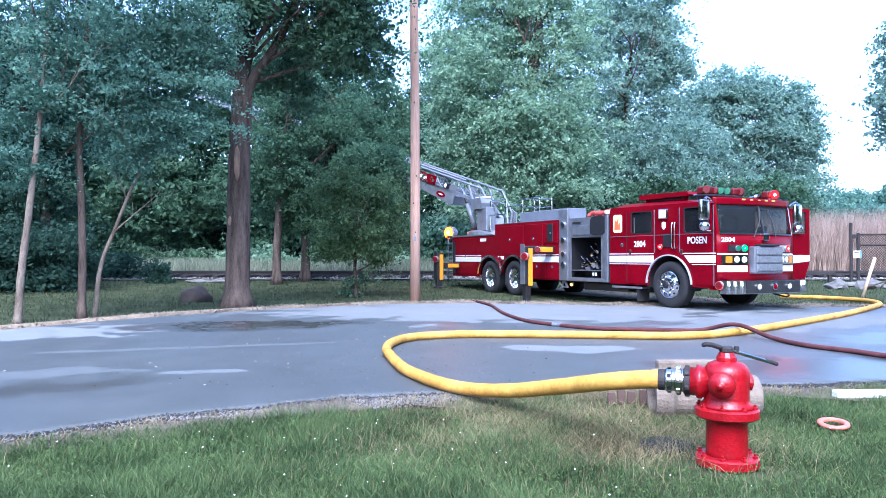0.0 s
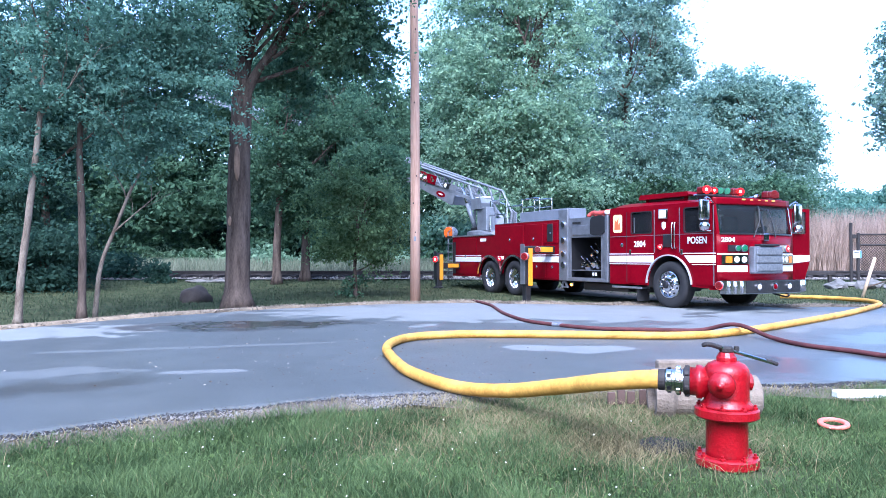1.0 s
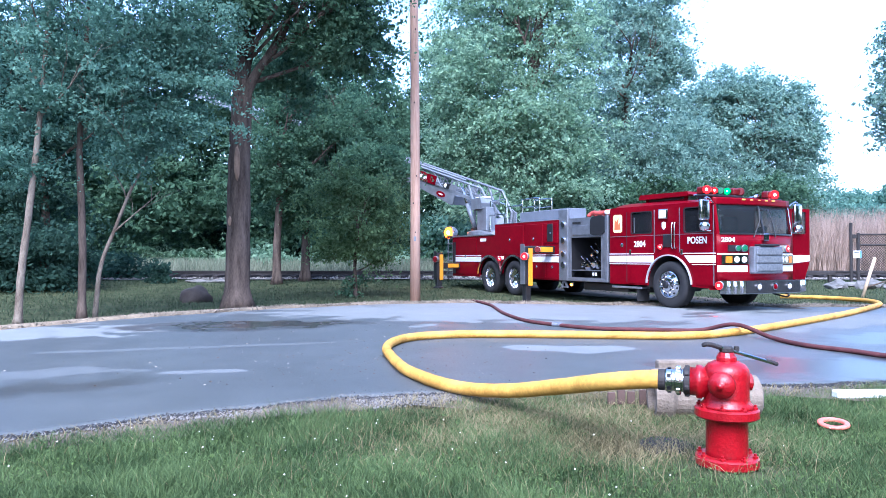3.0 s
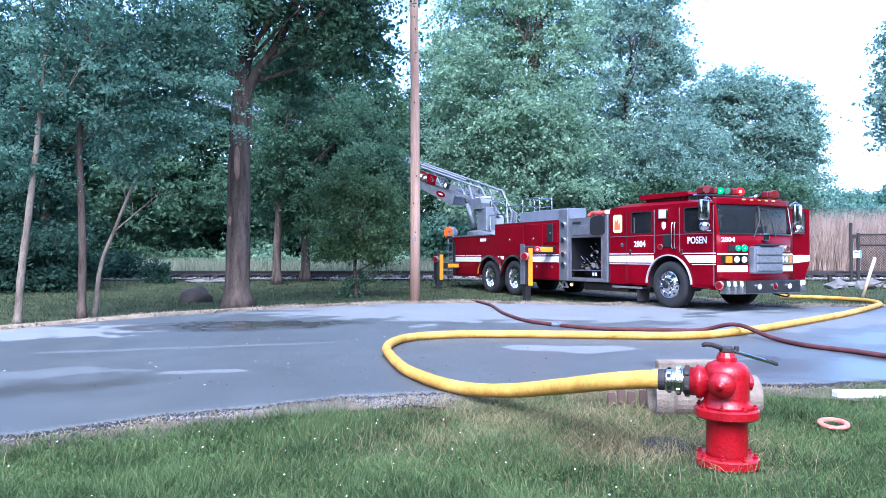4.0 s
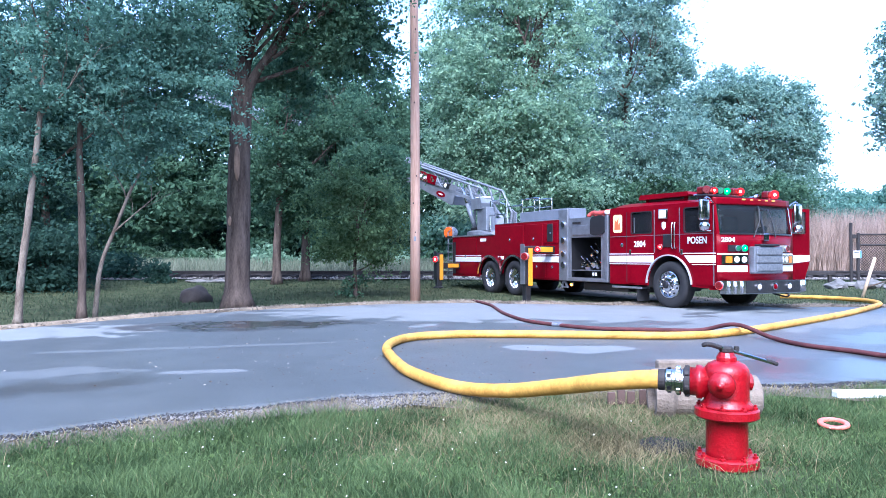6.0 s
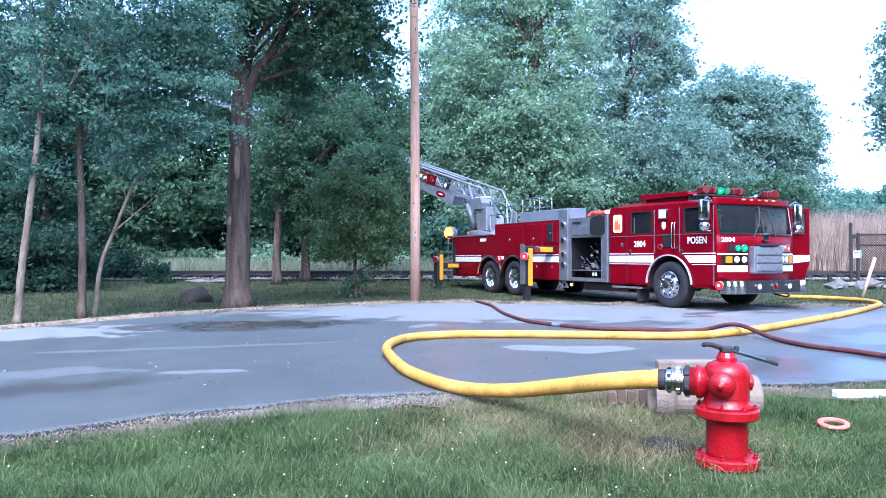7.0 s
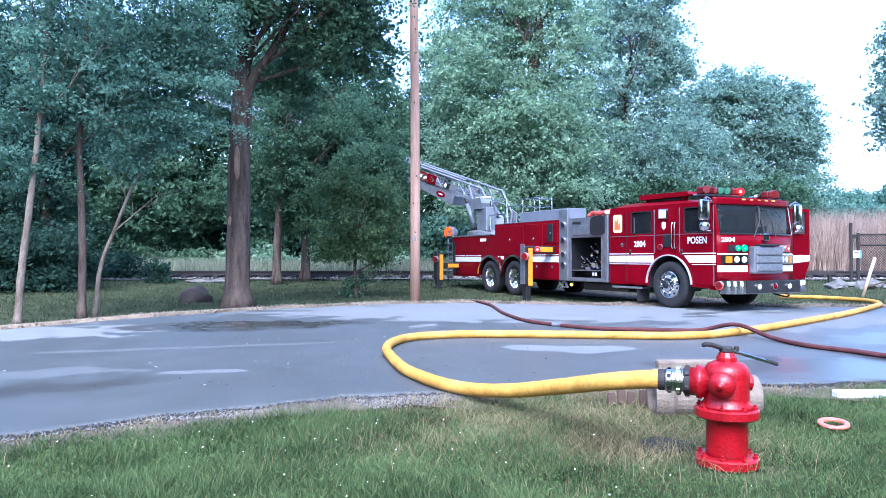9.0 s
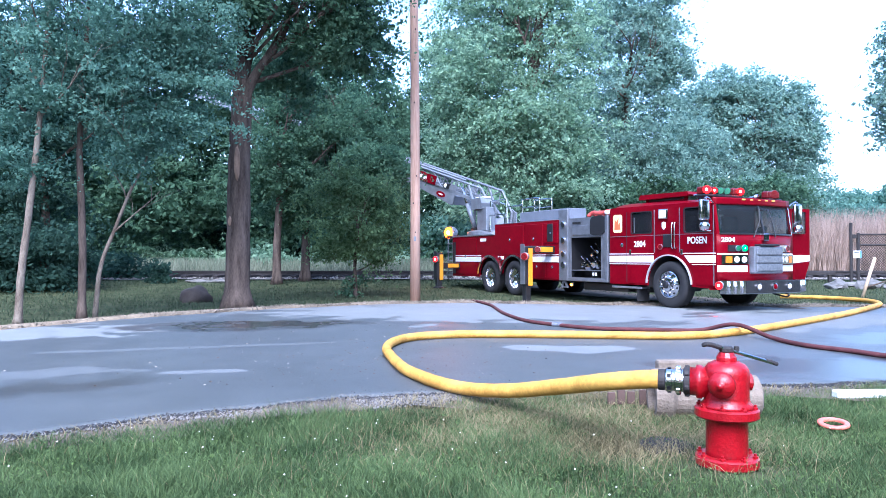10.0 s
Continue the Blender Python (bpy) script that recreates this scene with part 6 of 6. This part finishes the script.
# ---------- small things round the hydrant ----------
def orange_ring():
    x, y = 2.74, 4.97
    bm = lathe([(0.066, 0.0), (0.1, 0.0), (0.103, 0.008), (0.1, 0.018), (0.069, 0.02), (0.065, 0.012), (0.066, 0.0)], 36, caps=False)
    ob = part("plastic_ring", bm, mat("orange_plastic", (0.62, 0.15, 0.1), 0.5, var=0.2, scale=12), None, smooth=True)
    ob.matrix_world = pose(x, y, 0.015, 8, -3, 0)
    tagged(ob, "flat faded orange plastic ring lying in the grass", "ring")


orange_ring()


def drain_pipe():
    m = axis((1.62, 5.5, 0.12), (1, -0.08, 0))
    top = empty("drain_pipe", m)
    part("pipe_wall", lathe([(0.13, 0.1), (0.165, 0.1), (0.165, 0.78), (0.13, 0.8), (0.125, 0.5)], 28, caps=False), PIPE, top, smooth=False)
    part("pipe_wall_end", lathe([(0.02, 0.3), (0.128, 0.3)], 28), DARK, top)
    part("collar", lathe([(0.15, 0.0), (0.2, 0.0), (0.205, 0.03), (0.205, 0.12), (0.165, 0.16), (0.15, 0.1), (0.15, 0.0)], 28, caps=False), PIPE, top)
    tagged(top, "short tan concrete drain pipe lying behind the hydrant", "pipe")
    slab = part("concrete_slab", box(-0.28, 0.28, -0.05, 0.05, 0, 0.37, 0.02), PIPE, None)
    slab.matrix_world = pose(2.03, 5.82, -0.02, 0, 0, 4)
    tagged(slab, "upright tan concrete slab at the road edge", "slab")


PIPE = mat("tan_concrete", (0.17, 0.135, 0.105), 0.9, var=0.35, scale=6, bump=0.5)
drain_pipe()
rb = random.Random(3)
for k in range(5):
    pl = part("short_board", box(-0.03, 0.03, -0.012, 0.012, 0, 0.1 + 0.02 * (k % 2), 0.004, 1), mat("red_brown_board", (0.085, 0.052, 0.042), 0.9) if k == 0 else bpy.data.materials["red_brown_board"], None)
    pl.matrix_world = pose(1.36 + k * 0.085, 5.72 + 0.02 * (k % 3), 0.0, rb.uniform(-4, 4), 0, rb.uniform(-10, 10))
    tagged(pl, "short weathered reddish board standing in the grass", "board", "boards at the road edge")


def white_board():
    ob = part("white_board", box(0, 1.5, -0.05, 0.05, 0, 0.07, 0.012), mat("flaking_white", (0.75, 0.76, 0.76), 0.6, var=0.35, scale=9, bump=0.4), None)
    ob.matrix_world = pose(3.33, 6.02, -0.01, 0, 0, 3)
    tagged(ob, "flaking white board along the wet road edge", "board")


white_board()
vc = empty("valve_cover", pose(1.45, 4.6, -0.045, 4, 0, 0))
part("lid", lathe([(0.14, 0.0), (0.14, 0.02), (0.12, 0.028), (0.02, 0.03)], 28), IRON, vc)
part("rim", lathe([(0.145, -0.03), (0.17, -0.03), (0.17, 0.018), (0.145, 0.018), (0.145, -0.03)], 28, caps=False), IRON, vc)
tagged(vc, "dark iron valve cover half hidden in the grass", "valve cover")


def pebbles(name, x, y, r, z, material, label, category, rng):
    """Small angular stones, joined."""
    n = len(x)
    base = np.array([(1, 0, 0), (-1, 0, 0), (0, 1, 0), (0, -1, 0), (0, 0, 1), (0, 0, -1)], float)
    tri = np.array([(0, 2, 4), (2, 1, 4), (1, 3, 4), (3, 0, 4), (2, 0, 5), (1, 2, 5), (3, 1, 5), (0, 3, 5)])
    v = base[None] * rng.uniform(0.6, 1.2, (n, 6, 1)) * r[:, None, None] * [1, 1, 0.7]
    a = rng.uniform(0, 6.28, n)
    c, s = np.cos(a)[:, None], np.sin(a)[:, None]
    v = np.stack([v[..., 0] * c - v[..., 1] * s, v[..., 0] * s + v[..., 1] * c, v[..., 2]], -1) + np.stack([x, y, z], -1)[:, None]
    f = (tri[None] + (np.arange(n) * 6)[:, None, None]).reshape(-1, 3)
    me = bpy.data.meshes.new(name)
    me.from_pydata(v.reshape(-1, 3).tolist(), [], f.tolist())
    me.materials.append(material)
    return tagged(new(name, me), label, category, kind="stuff")


rp = np.random.default_rng(9)
ex = np.concatenate([rp.uniform(-4.0, 4.6, 4000), rp.normal(-0.5, 0.8, 8000)])
wgt = 0.3 + 0.7 * np.exp(-((ex + 0.6) / 0.9) ** 2)
ey = near_edge(ex) - 0.13 * wgt + rp.normal(0.0, 0.1, 12000) * (0.4 + wgt)
pebbles("edge_gravel", ex, ey, rp.uniform(0.004, 0.015, 12000), ground_z(ex, ey) + 0.008, EDGE_GRAVEL, "loose pale gravel along the road edge", "gravel", rp)
# broken asphalt edge; the denser right batch stands in for the edge's shadow
kx = np.concatenate([rp.uniform(-4.5, 5.2, 5200), rp.uniform(2.1, 5.2, 3800)])
ky = near_edge(kx) + rp.normal(0.0, 0.03, 9000)
pebbles("asphalt_crumbs", kx, ky, rp.uniform(0.005, 0.016, 9000), ground_z(kx, ky) + 0.01, CRUMBS_SHADOW, "dark crumbled asphalt, denser at right for the road edge shadow", "gravel", rp)
sx = rp.normal(-1.3, 1.6, 420)
sy = rp.uniform(6.3, 12.5, 420)
pebbles("road_stones", sx, sy, rp.uniform(0.003, 0.01, 420) * (1 + (rp.uniform(0, 1, 420) > 0.93)), ground_z(sx, sy) + 0.016, ROAD_STONE, "scattered small stones on the asphalt", "stones", rp)
bx = rp.uniform(-24, 24, 9000)
by = rp.uniform(29.2, 32.6, 9000)
pebbles("ballast_stones", bx, by, rp.uniform(0.03, 0.07, 9000), ground_z(bx, by) + 0.06, GRAVEL, "pale crushed stones of the railway bed", "gravel", rp)
cx = rp.normal(-0.5, 1.4, 110)
cy = rp.uniform(2.3, 4.9, 110)
ok = (np.abs(cx) < cy * 0.66) & (cy < near_edge(cx) - 0.4)
pebbles("clover_flowers", cx[ok], cy[ok], rp.uniform(0.004, 0.008, ok.sum()), rp.uniform(0.02, 0.09, ok.sum()), mat("clover_white", (0.7, 0.68, 0.6), 0.8, var=0.2), "small white clover flowers in the grass", "flowers", rp)
lx, ly = rp.uniform(-2.6, 3.3, 15000), rp.uniform(2.2, 5.3, 15000)
ok = (np.abs(lx) < ly * 0.66) & (ly < near_edge(lx) - 0.5) & (np.sin(lx * 4.3 + 2 * np.sin(ly * 3)) + np.sin(ly * 5.1 + lx) > -0.3)
lx, ly = lx[ok], ly[ok]
qd = leaf_quads(rp, np.stack([lx, ly, ground_z(lx, ly) + rp.uniform(0.0, 0.075, len(lx))], 1), 0.009, 2.0)
tagged(quads("clover_leaves", qd, mat("weed_leaf", (0.065, 0.1, 0.03), 0.9, spec=0.1, island=0.5), None), "small broad clover leaves among the grass", "weeds", kind="stuff")

lx, ly = rp.normal(-0.7, 1.0, 320), rp.normal(8.3, 1.0, 320)
qd = leaf_quads(rp, np.stack([lx, ly, ground_z(lx, ly) + 0.022], 1), 0.011, 4.0)
tagged(quads("leaf_litter", qd, mat("brown_litter", (0.16, 0.08, 0.045), 0.9, island=0.7, spec=0.1), None), "brown leaf scraps scattered on the wet road", "litter", kind="stuff")


# ---------- beyond the road ----------
def rock(name, x, y, sx_, sy_, sz_, material, label, seed, category="rock", broken=False):
    rng = random.Random(seed)
    bm = bmesh.new()
    bmesh.ops.create_icosphere(bm, subdivisions=2 if broken else 3, radius=1.0)
    off = Vector((rng.uniform(0, 50), rng.uniform(0, 50), 0))
    for v in bm.verts:
        k = 1 + (0.6 if broken else 0.28) * noise.noise(v.co * 1.3 + off) + 0.1 * noise.noise(v.co * 4 + off)
        v.co = Vector((v.co.x * sx_ * k, v.co.y * sy_ * k, max(v.co.z, -0.45) * sz_ * k))
    ob = part(name, bm, material, None, smooth=not broken)
    ob.matrix_world = pose(x, y, float(ground_z(x, y)) + sz_ * 0.22, 0, 0, rng.uniform(0, 90))
    return tagged(ob, label, category)


rock("boulder", -6.5, 18.6, 0.4, 0.34, 0.34, mat("brown_rock", (0.055, 0.043, 0.036), 0.95, var=0.4, scale=3, bump=0.6), "brown-grey boulder on the shaded lawn", 4)
for k in range(9):
    tagged(rock("concrete_rubble", 13.4 + 0.34 * k + 0.1 * (k % 3), 24.2 + 0.5 * (k % 3), 0.3 + 0.16 * (k % 3), 0.3, 0.14 + 0.06 * (k % 2), CONCRETE, "broken pale concrete lump beside the gate", 20 + k, "rubble", True), group="concrete rubble")
for k in range(3):
    rock("culvert_stone", -9.6 + 0.8 * k, 27.6, 0.45, 0.3, 0.08, CONCRETE, "pale flat stone near the railway", 40 + k)
woods("dark_shrub", [lobe(282, 480, 27, 14, 22, 40), lobe(290, 498, 27, 20, 10, 25)], LEAF_D, 30, 0.13, 0.06, "small dark evergreen shrub near the railway", 61)
# these bushes carry the shade under the trees in their leaf colour
woods("undergrowth", [lobe(60 + 40 * i, 470 + 8 * (i % 3), 30 + 2 * (i % 2), 40, 32, 34) for i in range(-3, 5)], LEAF_D, 40, 0.5, 0.12, "bushes under the trees, shade put into their dark leaves", 62)
woods("low_bushes", [lobe(470 + 45 * i, 455 + 10 * (i % 2), 40, 35, 25, 22) for i in range(6)] + [lobe(215 + 50 * i, 452, 47, 30, 14, 18) for i in range(5)], LEAF_C, 40, 0.5, 0.14, "light green bushes beyond the railway", 63)
woods("pole_vine", [lobe(628, 505, 20.6, 22, 22, 16)], LEAF_B, 22, 0.15, 0.06, "low shoots at the foot of the small tree", 64)


def stake():
    top = empty("marker_stake", Matrix.Translation((12.22, 20.6, float(ground_z(12.22, 20.6)) - 0.05)))
    part("stake_shaft", tube([(0, 0, 0), (0.2, 0.02, 0.6), (0.4, 0.05, 1.16)], 0.045, 12), mat("cream_wood", (0.48, 0.36, 0.24), 0.8, var=0.25, scale=6), top, smooth=True)
    part("stake_cap", lathe([(0.05, 0), (0.05, 0.06), (0.03, 0.07)], 12, axis((0.39, 0.048, 1.13), (0.35, 0.05, 1))), bpy.data.materials["cream_wood"], top)
    tagged(top, "cream wooden marker post leaning in the grass", "post")


stake()


def fence():
    x0, y0 = 15.6, 27.0
    top = empty("chain_link_gate", Matrix.Translation((x0, y0, float(ground_z(x0, y0)) - 0.05)))
    part("tall_post", rod((0, 0, 0), (0, 0, 2.35), 0.055, 14), STEEL_RUST, top)
    part("hinge_box", box(0.02, 0.2, -0.06, 0.06, 1.75, 1.9, 0.01), STEEL_RUST, top)
    part("gate_post", rod((0.27, 0, 0), (0.27, 0, 1.95), 0.06, 14), STEEL_RUST, top)
    for z in (0.45, 1.5, 1.9):
        part("gate_rail", rod((0.27, 0, z), (6.5, -0.4, z), 0.035, 10), STEEL_RUST, top)
    for x in (2.2, 4.3, 6.5):
        part("gate_post", rod((x, -0.4 * x / 6.5, 0), (x, -0.4 * x / 6.5, 1.95), 0.045, 12), STEEL_RUST, top)
    bm = bmesh.new()
    for k in range(-16, 62):
        for s in (1, -1):
            a, b = 0.3 + k * 0.1, 0.3 + k * 0.1 + 1.42
            za, zb = (0.47, 1.89) if s > 0 else (1.89, 0.47)
            p, q = Vector((a, 0, za)), Vector((b, 0, zb))
            if p.x < 0.3:
                p = p.lerp(q, (0.3 - p.x) / 1.42)
            if q.x > 6.5:
                q = Vector((a, 0, za)).lerp(q, (6.5 - a) / 1.42) if a < 6.5 else p
            if (q - p).length > 0.05:
                rod(p, q, 0.009, 3, bm)
    part("mesh_wire", bm, STEEL_RUST, top, "grey woven wire", kind="stuff")
    s = part("gate_sign", box(0.04, 0.36, -0.09, -0.07, 1.0, 1.28, 0.006, 1), WHITE, top, "white sign with bars")
    part("sign_panel", box(0.27, 0.355, -0.096, -0.091, 1.01, 1.27), mat("sign_blue", (0.12, 0.25, 0.55), 0.5), s)
    for z in (1.08, 1.15, 1.21):
        part("sign_bar", box(0.06, 0.25, -0.096, -0.091, z - 0.012, z + 0.012), BLACK, s)
    tagged(top, "closed chain-link gate with dark steel posts and sign", "gate")
    lw = part("low_beam", box(-2.4, -0.3, -0.08, 0.08, 0.28, 0.42, 0.02), STEEL_RUST, None)
    lw.matrix_world = pose(15.6, 27.6, 0.25, 0, 0, 0)
    lw.parent = None
    tagged(lw, "dark horizontal steel barrier beam beside the gate", "barrier")
    for x in (-2.2, -0.5):
        pp = part("barrier_post", box(x - 0.06, x + 0.06, -0.06, 0.06, -0.3, 0.29, 0.01, 1), STEEL_RUST, lw)


fence()
# dead branch in the rubble
db = bmesh.new()
rngb = np.random.default_rng(77)
limb(db, rngb, (14.2, 23.8, 0.2), (0.9, 0.05, 0.28), 2.2, 0.035, 2, 6)
tagged(part("dead_branch", db, BARK, None, smooth=True), "bare dead branch lying across the rubble", "branch")
motions()
